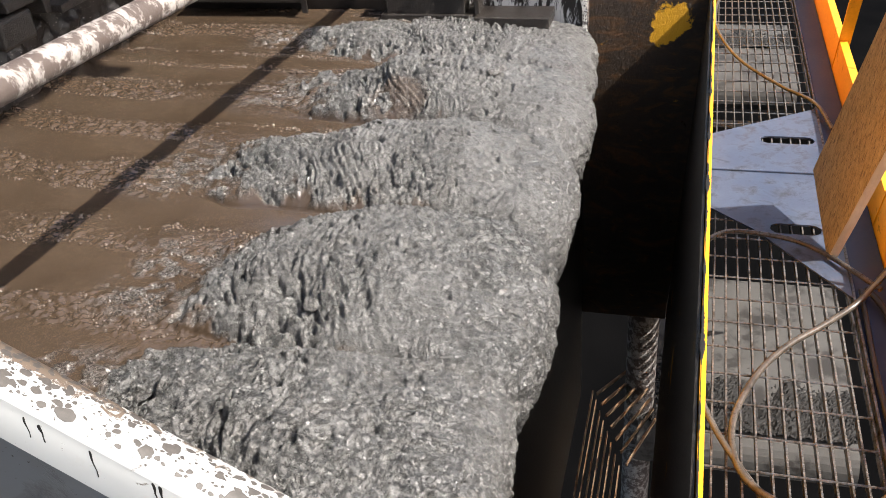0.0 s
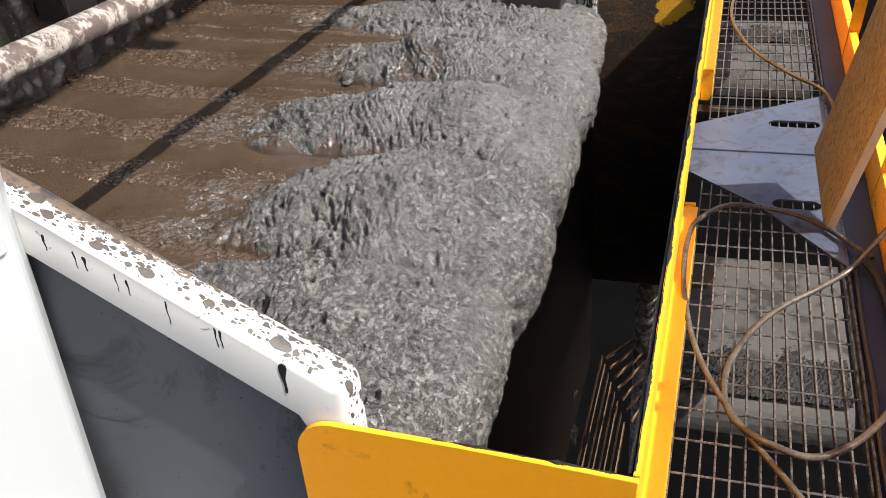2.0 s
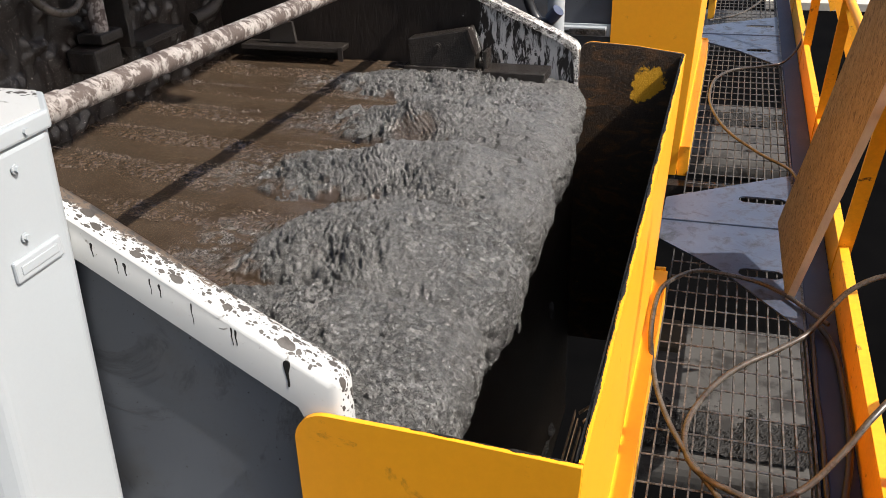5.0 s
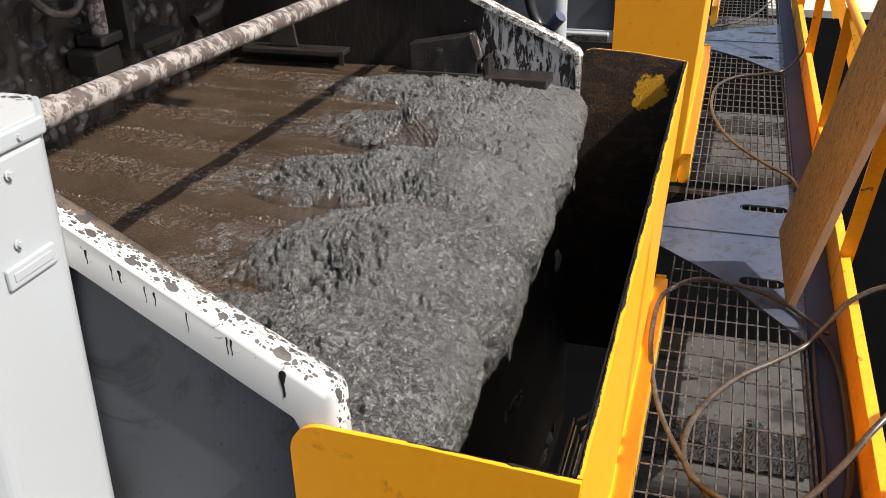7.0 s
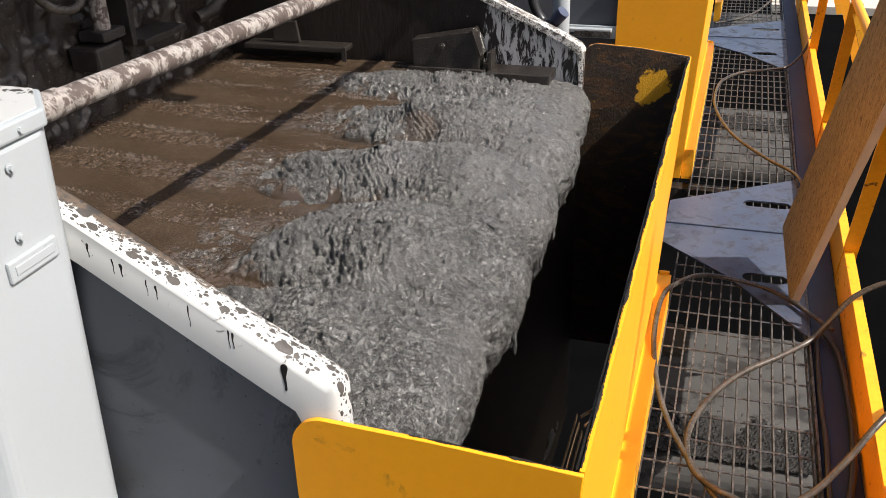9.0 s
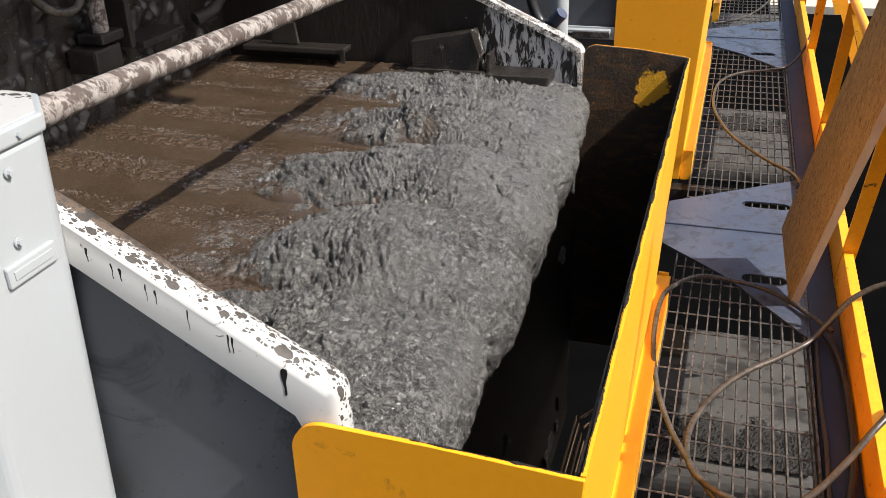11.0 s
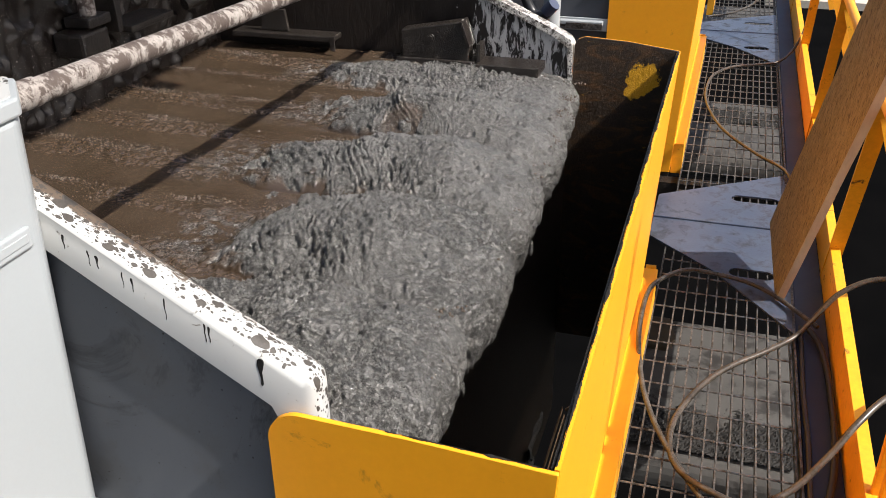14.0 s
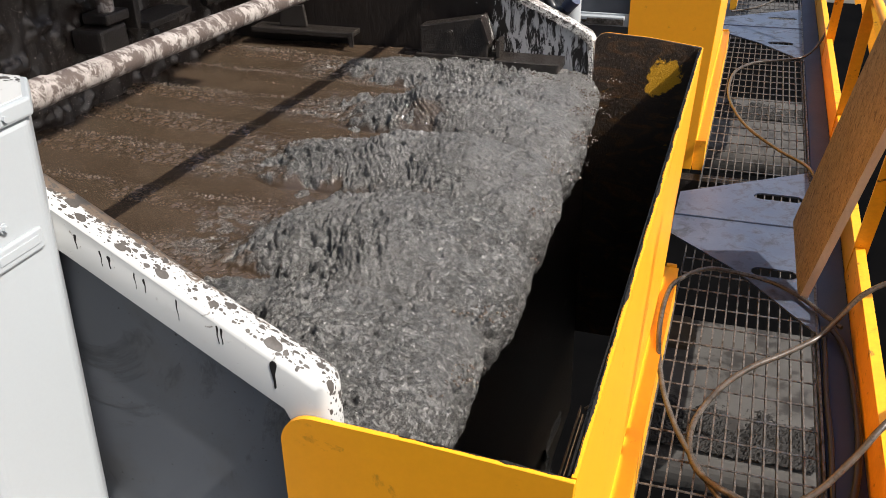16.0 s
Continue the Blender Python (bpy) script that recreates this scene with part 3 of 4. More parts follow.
far_wall()
def back_wall():
    """The back wall under a thick uneven crust of wet mud."""
    tagged(part("tank_wall_back", boxed((-1.80, -0.3, 0.2), (-1.662, 2.4, 2.2)), M_BACKWALL), "dark wet steel back wall of the tank, specked with painted glints", "tank wall", kind="structure")
    y, z = np.meshgrid(np.arange(-0.3, 2.4, 0.008), np.arange(0.7, 2.2, 0.008))
    lump = fbm(y * 9, z * 6, 91, 3) - 0.5
    run = fbm(y * 30, z * 9, 93, 3, 0.6) - 0.5
    clot = smooth_step(fbm(y * 26, z * 24, 95, 3), 0.52, 0.68)
    x = -1.652 + 0.030 * lump + 0.016 * run + 0.016 * clot
    co = np.stack([x, y, z], -1).reshape(-1, 3)
    rows, cols = y.shape
    idx = np.arange(rows * cols).reshape(rows, cols)
    quads = np.stack([idx[:-1, :-1], idx[:-1, 1:], idx[1:, 1:], idx[1:, :-1]], -1).reshape(-1, 4)
    me = bpy.data.meshes.new("mud_crust")
    me.from_pydata(co.tolist(), [], quads.tolist())
    me.shade_smooth()
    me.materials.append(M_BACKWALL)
    tagged(new("mud_crust", me), "thick wet brown mud caked on the back wall, specked with painted glints", "mud", kind="stuff")



def back_fittings():
    t = thing("spray_riser", "mud-spattered pipe riser with a flange on the back wall", "pipe")
    part("tube", tube([(-1.575, 1.235, 1.165 + 0.1 * k) for k in range(6)], 0.024, 16), M_PIPE, t, smooth=True)
    part("flange", boxed((-1.625, 1.19, 1.135), (-1.54, 1.29, 1.165), 0.006), M_STEEL_DARK, t)
    part("valve_box", boxed((-1.64, 1.15, 1.06), (-1.54, 1.27, 1.13), 0.01), M_STEEL_DARK, t)
    t = thing("wall_angle", "mud-caked steel angle bracket on the back wall", "bracket")
    part("upright", boxed((-1.645, 1.34, 1.09), (-1.56, 1.365, 1.30), 0.003), M_STEEL_DARK, t)
    part("shelf", boxed((-1.645, 1.36, 1.085), (-1.53, 1.58, 1.105), 0.003), M_STEEL_DARK, t)
    t = thing("hose", "grey mud-covered hose hanging on the back wall", "hose")
    part("tube", tube(spline([(-1.60, 0.95, 1.42), (-1.58, 1.02, 1.29), (-1.57, 1.10, 1.245), (-1.58, 1.18, 1.26), (-1.60, 1.25, 1.36)], 8), 0.012, 10), M_CABLE, t, smooth=True)
    t = thing("wall_pipe", "mud-caked pipe elbow on the back wall", "pipe")
    part("tube", tube(spline([(-1.60, 1.75, 1.08), (-1.57, 1.83, 1.10), (-1.57, 1.88, 1.16), (-1.57, 1.90, 1.40)], 8), 0.022, 12), M_STEEL_DARK, t, smooth=True)


back_fittings()


def unseen_deck():
    """An unseen deck added over the back of the tank, which shades the back wall."""
    t = thing("unseen_deck", "unseen steel deck added above the tank for its shadow", "deck", kind="structure")
    part("floor", boxed((-0.75, -1.0, 2.9), (DECK_EDGE, 6.0, 3.0)), M_STEEL_DARK, t)
    # Hook on the unseen edge, shaped for the shadow it throws on the slurry.
    y = 1.36 - 2.0 * 0.067
    part("hook", prism([(DECK_EDGE - 0.02, y - 0.03), (DECK_EDGE + 0.04, y - 0.02), (DECK_EDGE + 0.10, y - 0.05), (DECK_EDGE + 0.155, y - 0.03), (DECK_EDGE + 0.16, y + 0.03), (DECK_EDGE + 0.05, y + 0.05), (DECK_EDGE - 0.02, y + 0.03)], "z", 2.94, 2.96), M_STEEL_DARK, t)


DECK_EDGE = 0.19
unseen_deck()


# ---- froth ----
def value_noise(x, y, seed):
    xi, yi = np.floor(x).astype(np.int64), np.floor(y).astype(np.int64)
    fx, fy = x - xi, y - yi
    fx, fy = fx * fx * (3 - 2 * fx), fy * fy * (3 - 2 * fy)

    def h(a, b):
        v = (a * 374761393 + b * 668265263 + seed * 1442695041) & 0xFFFFFFFF
        v = ((v ^ (v >> 13)) * 1274126177) & 0xFFFFFFFF
        return ((v ^ (v >> 16)) & 0xFFFF) / 65535.0
    a, b, c, d = h(xi, yi), h(xi + 1, yi), h(xi, yi + 1), h(xi + 1, yi + 1)
    return (a * (1 - fx) + b * fx) * (1 - fy) + (c * (1 - fx) + d * fx) * fy


def fbm(x, y, seed, octaves=4, gain=0.55):
    out, amp, tot = 0, 1.0, 0.0
    for k in range(octaves):
        out = out + amp * value_noise(x * 2 ** k + 17.3 * k, y * 2 ** k + 9.1 * k, seed + k)
        tot += amp
        amp *= gain
    return out / tot


def smooth_step(v, a, b):
    t = np.clip((v - a) / (b - a), 0, 1)
    return t * t * (3 - 2 * t)


# lobes: centre along y at the lip, centre at the tip, tip in x, half width, height, where the second fold rises
LOBES = [(0.24, 0.27, -0.84, 0.180, 0.92, -0.60), (0.62, 0.59, -0.83, 0.188, 1.10, -0.62), (1.00, 0.965, -0.99, 0.174, 1.0, -0.715),
         (1.36, 1.375, -0.965, 0.166, 1.0, -0.745), (1.69, 1.74, -1.12, 0.150, 0.74, -0.78), (1.93, 1.90, -0.90, 0.11, 0.45, -0.7)]
LEVEL = 0.893
LIP_X = -0.321
LIP_R = 0.075


def froth_shape(s, y):
    """Bulge and cover of the froth at s metres along its flow (0 at the lip's crest, negative behind) and y along the lip."""
    bulge = np.zeros_like(s)
    pillow = np.zeros_like(s)
    cover = np.zeros_like(s)
    wav = 0.05 * (fbm(s * 4 + 3, y * 4, 41, 3) - 0.5)
    x = LIP_X + s
    for c0, c1, tip, w, hgt, rise in LOBES:
        f = np.clip((x - LIP_X) / (tip - LIP_X), 0, 1.4)
        cy = c0 + (c1 - c0) * f + wav
        head = np.clip(1 - (x - LIP_X + 0.10 * (fbm(y * 8 + c0, s * 7, 61, 2) - 0.5)) / (tip - LIP_X), 0, 1)
        width = w * (0.46 + 0.54 * np.sqrt(np.clip(head * 1.8, 0, 1)))
        d = np.abs(y - cy) / width
        prof = np.clip(1 - d ** 2.0, 0, 1) ** 0.62 * smooth_step(head, -0.06, 0.40)
        prof = prof * smooth_step(head, 0.0, 0.06)
        ahead = 1 - (x - LIP_X) / (tip - 0.16 - LIP_X)
        thin = smooth_step(ahead, 0.0, 0.14) * np.clip(1 - (np.abs(y - cy) / (0.8 * w)) ** 2, 0, 1)
        cover = np.maximum(cover, 0.55 * thin * smooth_step(fbm(s * 42, y * 62, 75, 3), 0.44, 0.60))
        fold = x - rise - 0.10 * d ** 2 - 0.05 * (fbm(y * 8, s * 8, 67, 2) - 0.5)
        low = 0.84 if c0 < 0.8 else 0.64
        prof = prof * (low + (1 - low) * smooth_step(fold, -0.012, 0.065))
        near = np.exp(-(fold - 0.045) ** 2 / 0.0012) * smooth_step(prof, 0.2, 0.5)
        own = hgt * (prof + 0.030 * near * np.sin(fold * 420))
        if c0 > 0.8:
            pillow = np.maximum(pillow, smooth_step(fold, 0.0, 0.08) * smooth_step(own - bulge, -0.15, 0.25))
        bulge = np.maximum(bulge, own)
        cover = np.maximum(cover, smooth_step(prof + 0.8 * (fbm(s * 26, y * 26, 71, 3) - 0.5) * smooth_step(prof, 0.0, 0.15), 0.02, 0.26))
    cover = np.maximum(cover, smooth_step(s + 0.06 * (fbm(s * 10, y * 10, 77, 2) - 0.5), -0.21, -0.10))
    saddle = np.exp(-((x + 0.655) / 0.085) ** 2 - ((y - 1.255) / 0.060) ** 2)
    cover = cover * (1 - 0.8 * smooth_step(saddle + 0.25 * (fbm(s * 20, y * 20, 73, 2) - 0.5), 0.25, 0.7))
    return bulge, cover, pillow


def lip_back(y):
    """The lip draws back towards the far wall."""
    return -0.010 - 0.020 * smooth_step(y, 0.4, 1.2) - 0.045 * smooth_step(y, 1.2, 1.95) - 0.02 * smooth_step(-y, -0.16, 0.0)


def far_drop(s, y):
    """The froth sinks where it leaves by the lip's far end."""
    return 0.050 * smooth_step(y, 1.40, 1.92) * smooth_step(s, -0.60, -0.12)


def froth_place(s, y, up):
    ang = np.clip(s / LIP_R, 0, 2.35)
    x = LIP_X + np.minimum(s, 0) + LIP_R * np.sin(ang) + lip_back(y) * smooth_step(s, -0.5, 0.0)
    z = LEVEL - LIP_R * (1 - np.cos(ang)) - far_drop(s, y)
    return x + np.sin(ang) * up, z + np.cos(ang) * up


def froth_rise(s, y, bulge):
    """How far the smooth froth stands above the lip's curve."""
    return 0.082 * bulge * (0.38 + 0.62 * smooth_step(-s, -0.05, 0.16)) + 0.008 * smooth_step(s, -0.3, 0.0) - 0.02 * smooth_step(s, 0.09, 0.18)


def slurry_swell(s, y):
    return np.sin(y * 29 + 2.2 * fbm(s * 6, y * 6, 3, 3) + s * 1.5)


def froth_lumps(s, y):
    """Broad soft lumps of the froth's skin."""
    return 0.018 * (fbm(s * 8, y * 8, 7, 2) - 0.5)


def froth():
    s1 = np.arange(-1.34, 0.176, 0.0023)
    y1 = np.arange(0.018, 1.996, 0.0024)
    S, Y = np.meshgrid(s1, y1)
    bulge, cover, pillow = froth_shape(S, Y)
    w1, w2 = fbm(S * 6, Y * 6, 3, 3), fbm(S * 6 + 40, Y * 6, 4, 3)
    # brown slurry: long low swells, with small ripples lying in bands
    swell = slurry_swell(S, Y)
    band = smooth_step(swell, -0.1, 0.7) * smooth_step(fbm(S * 3 + 5, Y * 5, 45, 2), 0.36, 0.56)
    flat = 0.0042 * swell + 0.0150 * band * (fbm(S * 60, Y * 95, 47, 3, 0.65) - 0.5)
    # grey froth: soft lumps, grit, small pits
    lumps = froth_lumps(S, Y)
    grit = np.clip((fbm(S * 95 + 10 * w2, Y * 110 + 10 * w1, 11, 2, 0.6) - 0.5) * 2.4, -1, 1)
    knobs = fbm(S * 40 + 9 * w1, Y * 26 + 9 * w2, 13, 4, 0.62) - 0.5
    torn = smooth_step(fbm(S * 6 + 9, Y * 6, 23, 2) + 0.16 - 0.24 * pillow - 0.16 * smooth_step(S, -0.26, -0.04), 0.30, 0.74)
    pits = smooth_step(fbm(S * 50 + 5 * w1, Y * 60, 27, 2), 0.63, 0.74)
    # fine ripples lie across the flow in arcs, behind the crest; streaks run along it out of the valleys
    arc = S + 0.05 * np.cos(2 * math.pi * (Y - 0.24) / 0.38) + 0.035 * (w2 - 0.5)
    crossed = smooth_step(fbm(S * 5, Y * 5 + 4, 29, 2) + 0.16 * pillow, 0.46, 0.62) * smooth_step(-S, 0.08, 0.20)
    ripple = np.sin(arc * 560 + 16 * fbm(S * 22, Y * 16, 30, 3)) * crossed
    streak = (fbm(S * 9 + 4 * w1, Y * 85 + 9 * w2, 35, 3, 0.6) - 0.5) * smooth_step(S, -0.34, -0.16)
    back = smooth_step(-S, 0.08, 0.26)
    across = np.clip(np.abs(fbm(arc * 16 + 2 * w2, Y * 7 + 3 * w1, 33, 3) - 0.5) * 12, 0, 1)
    tears = smooth_step(fbm(S * 13, Y * 13, 36, 2), 0.36, 0.56)
    fibres = 1 - np.clip(np.abs(fbm(arc * 44 + 7 * w1, Y * 26 + 7 * w2, 9, 3, 0.6) - 0.5) * 6, 0, 1)
    rough = lumps + (0.0026 + 0.0050 * torn) * fibres + (0.0042 + 0.0012 * torn) * grit + (0.012 + 0.010 * torn) * knobs + 0.0012 * ripple + 0.006 * streak
    rough = rough - 0.011 * pits - 0.018 * (1 - across) * back * tears * (0.2 + 0.8 * torn)
    calm = 1 - 0.25 * smooth_step(S + 0.12 * (w1 - 0.5), -0.22, 0.0)
    up = froth_rise(S, Y, bulge) + cover * rough * calm + (1 - cover) * flat
    X, Z = froth_place(S, Y, up)
    # torn hanging edge
    tail = smooth_step(S, 0.12, 0.176)
    Z = Z - tail * (0.125 * fbm(Y * 34, Y * 0 + 1, 21, 5, 0.9) - 0.040)
    X = X + tail * 0.02 * (fbm(Y * 45, Y * 0 + 5, 22, 3) - 0.3)
    rows, cols = S.shape
    co = np.stack([X, Y, Z], -1).reshape(-1, 3)
    idx = np.arange(rows * cols).reshape(rows, cols)
    quads = np.stack([idx[:-1, :-1], idx[:-1, 1:], idx[1:, 1:], idx[1:, :-1]], -1).reshape(-1, 4)
    me = bpy.data.meshes.new("froth")
    me.vertices.add(len(co))
    me.vertices.foreach_set("co", co.ravel())
    me.loops.add(quads.size)
    me.loops.foreach_set("vertex_index", quads.ravel())
    me.polygons.add(len(quads))
    me.polygons.foreach_set("loop_start", np.arange(0, quads.size, 4))
    me.update(calc_edges=True)
    a = me.attributes.new("cover", "FLOAT", "POINT")
    a.data.foreach_set("value", cover.ravel().astype(np.float32))
    a = me.attributes.new("torn", "FLOAT", "POINT")
    a.data.foreach_set("value", (0.45 + 0.55 * torn).ravel().astype(np.float32))
    me.shade_smooth()
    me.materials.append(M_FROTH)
    tagged(new("froth", me), "grey mineral froth in thick folds flowing over the lip from brown slurry", "froth", kind="stuff")


froth()
back_wall()


def bubble_raft(seed, count):
    """Small bubbles lying in bands on the brown slurry, as one sheet that drifts."""
    rnd = np.random.RandomState(seed)
    x = rnd.uniform(-1.95, -0.55, 60 * count)
    y = rnd.uniform(0.10, 1.95, 60 * count)
    s = x - LIP_X
    w2 = fbm(s * 6 + 40, y * 6, 4, 3)
    patch = fbm(s * 14, y * 30, 80 + seed, 2)
    keep = (slurry_swell(s, y) + 1.6 * (w2 - 0.5) > 0.1) & (patch > 0.49)
    x, y = x[keep][:count], y[keep][:count]
    r = rnd.uniform(0.0012, 0.0034, len(x)) * np.where(rnd.uniform(0, 1, len(x)) > 0.9, 1.5, 1.0)
    turns, ups = 7, (0.0, 0.5, 0.85)
    dome = [(math.cos(2 * math.pi * k / turns) * math.sqrt(1 - u * u), math.sin(2 * math.pi * k / turns) * math.sqrt(1 - u * u), u) for u in ups for k in range(turns)] + [(0, 0, 1.0)]
    dome = np.array(dome)
    faces = []
    for j in range(2):
        for k in range(turns):
            faces.append((j * turns + k, j * turns + (k + 1) % turns, (j + 1) * turns + (k + 1) % turns))
            faces.append((j * turns + k, (j + 1) * turns + (k + 1) % turns, (j + 1) * turns + k))
    faces += [(2 * turns + k, 2 * turns + (k + 1) % turns, 3 * turns) for k in range(turns)]
    faces = np.array(faces)
    n = len(x)
    z = LEVEL - far_drop(s[keep][:count], y) + 0.0002
    co = dome[None] * r[:, None, None] + np.stack([x, y, z], -1)[:, None, :]
    tri = (faces[None] + (np.arange(n) * len(dome))[:, None, None]).reshape(-1, 3)
    me = bpy.data.meshes.new("slurry_bubbles")
    me.from_pydata(co.reshape(-1, 3).tolist(), [], tri.tolist())
    me.shade_smooth()
    me.materials.append(M_BUBBLE)
    return tagged(new("slurry_bubbles", me), "bands of small glinting bubbles on brown slurry", "bubbles", kind="stuff")


BUBBLES = [bubble_raft(k, 3600) for k in range(5)]


# ---- column, pipe ----
def column():
    t = thing("column", "light grey painted steel box column with bolts and a plate", "column")
    out = [(-0.682, -0.20), (-0.682, -0.035), (-0.74, 0.030), (-1.10, 0.030), (-1.10, -0.225), (-0.71, -0.225)]
    bm = prism(out, "z", -0.1, 1.385, 0.010, seg=3)
    for q in bm.verts:
        k = (1.385 - q.co.z)
        q.co.y -= 0.055 * k
    part("body", bm, M_COLUMN, t, smooth=False)
    lid = [(-0.678, -0.205), (-0.678, -0.030), (-0.738, 0.035), (-1.105, 0.035), (-1.105, -0.23), (-0.708, -0.23)]
    lid_part = part("lid", prism(lid, "z", 1.384, 1.408, 0.004), M_COLUMN, t, "folded lid spotted with mud")
    part("lid_top", prism([(x + 0.008 * (-1 if x > -1 else 1), y - 0.004) for x, y in lid], "z", 1.4075, 1.4095), M_CAP, lid_part, "mud-spotted top of the lid")
    for y, z in ((-0.078, 1.395), (-0.104, 1.357), (-0.112, 1.272)):
        bolt(t, (-0.679, y - 0.055 * (1.385 - z), z), "x", 0.0045, M_COLUMN, 1)
    # raised plate along the face, with a sunken middle
    bm = boxed((-0.684, -0.150, 1.222), (-0.676, -0.064, 1.251), 0.003)
    pl = part("nameplate", bm, M_COLUMN, t, "blank pressed nameplate")
    part("inset", boxed((-0.677, -0.141, 1.231), (-0.6745, -0.073, 1.243), 0.001), M_COLUMN, pl)
    return t


column()


def spray_pipe():
    t = thing("water_pipe", "mud-spattered water pipe running over the tank", "pipe")
    pts = [(-0.75 + 0.003 * k, 0.005 + 0.1 * k, 1.378 - 0.003 * k) for k in range(21)]
    part("tube", tube(pts, 0.0185, 24, wobble=0.02), M_PIPE, t, smooth=True)
    part("socket", tube([(-0.75, 0.02, 1.378), (-0.749, 0.075, 1.376)], 0.0205, 24), M_PIPE, t, smooth=True)
    return t


spray_pipe()


def hose_and_pipe():
    """Fittings between this tank and the next."""
    t = thing("white_pipe", "white plastic riser pipe between the tanks", "pipe")
    part("tube", tube([(-0.535, 2.64, 0.33 + 0.1 * k) for k in range(11)], 0.034, 16), M_COLUMN, t, smooth=True)
    t = thing("black_hose", "black rubber hose bent between the tanks", "hose")
    part("tube", tube(spline([(-0.66, 2.60, 1.25), (-0.645, 2.60, 1.02), (-0.605, 2.60, 0.92), (-0.555, 2.58, 0.91), (-0.525, 2.57, 0.945)], 8), 0.020, 14), M_RUBBER, t, smooth=True)
    part("end_collar", tube([(-0.545, 2.578, 0.925), (-0.512, 2.566, 0.962)], 0.025, 14), M_HOSE_END, t, "blue-grey hose end", smooth=True)
    t = thing("bracket_strip", "galvanised bolted strip on the grey panel", "bracket")
    part("strip", boxed((-0.665, 3.395, 0.655), (-0.405, 3.405, 0.715), 0.003), M_COLUMN, t)
    for x in (-0.62, -0.455):
        bolt(t, (x, 3.392, 0.685), "y", 0.011)
    tagged(part("gap_floor", boxed((-1.7, 2.06, 0.30), (-0.42, 3.39, 0.34)), M_STEEL_DARK), "dark steel floor between the tanks", "floor", kind="structure")


hose_and_pipe()


# ---- walkway ----
def serrated(length, pitch=0.0125, thick=0.0050, depth=0.03):
    """A bearing bar with a toothed top, along y from 0."""
    bm = bmesh.new()
    n = int(length / pitch)
    prev = None
    for k in range(2 * n + 1):
        y = k * pitch / 2
        z = 0.0 if k % 2 else -0.0052
        ring = [bm.verts.new((sx * thick / 2, y, zz)) for sx, zz in ((-1, -depth), (-1, z), (1, z), (1, -depth))]
        if prev:
            for j in range(3):
                bm.faces.new((prev[j], prev[j + 1], ring[j + 1], ring[j]))
        prev = ring
    return bm


def grating(bar_mesh, cross_mesh, y0, length):
    t = thing("grating", "serrated galvanised bar grating walkway panel", "grating", group="walkway gratings")
    for k in range(14):
        b = new("bearing_bar", bar_mesh)
        b.parent = t
        b.location = (0.0364 * k + 0.001, y0, 0.0)
    y = y0 + 0.04
    while y < y0 + length:
        c = new("cross_bar", cross_mesh)
        c.parent = t
        c.location = (0, y, 0)
        y += 0.1225
    for y in (y0, y0 + length):
        part("edge_bar", boxed((-0.003, y - 0.0025, -0.03), (0.478, y + 0.0025, -0.001)), M_GALV, t)


BAR = mesh_of("bearing_bar", serrated(3.36), M_GALV)
CROSS = mesh_of("cross_bar", tube([(-0.002, 0, -0.0045), (0.477, 0, -0.0045)], 0.0034, 6), M_GALV)
for y in (-0.66, 2.74, 6.14):
    grating(BAR, CROSS, y, 3.36)


def slotted_plate(dy):
    t = thing("deck_plate", "blue-grey steel cover plate with slots across the walkway", "deck plate", group="deck plates")
    far = [(-0.075, 2.815), (0.492, 2.815), (0.492, 3.44), (0.455, 3.41), (-0.075, 3.05)]
    near = [(-0.075, 2.62), (0.20, 2.37), (0.492, 1.98), (0.492, 2.80), (-0.075, 2.80)]
    for out, slot in ((far, (0.245, 0.455, 3.10, 0.034)), (near, (0.255, 0.425, 2.385, 0.034))):
        bm = bmesh.new()
        x0, x1, yc, r = slot
        hole = [(x0 + r - r * math.sin(a), yc + r * math.cos(a)) for a in [math.pi * k / 6 for k in range(7)]]
        hole += [(x1 - r + r * math.sin(a), yc - r * math.cos(a)) for a in [math.pi * k / 6 for k in range(7)]]
        fill_with_hole(bm, out, hole, 0.003, 0.009)
        bmesh.ops.translate(bm, verts=bm.verts, vec=(0, dy, 0))
        part("plate", bm, M_DECK, t)
    part("fold", boxed((-0.075, 2.802 + dy, 0.003), (0.492, 2.813 + dy, 0.016), 0.002), M_DECK, t)
    return t


def fill_with_hole(bm, out, hole, z0, z1):
    edges = []
    for loop in (out, hole):
        vs = [bm.verts.new((x, y, z0)) for x, y in loop]
        edges += [bm.edges.new((vs[i], vs[(i + 1) % len(vs)])) for i in range(len(vs))]
    g = bmesh.ops.triangle_fill(bm, edges=edges, use_beauty=True, use_dissolve=False)
    faces = [f for f in g["geom"] if isinstance(f, bmesh.types.BMFace)]
    ext = bmesh.ops.extrude_face_region(bm, geom=faces)
    bmesh.ops.translate(bm, verts=[v for v in ext["geom"] if isinstance(v, bmesh.types.BMVert)], vec=(0, 0, z1 - z0))


slotted_plate(0.0)
slotted_plate(3.35)


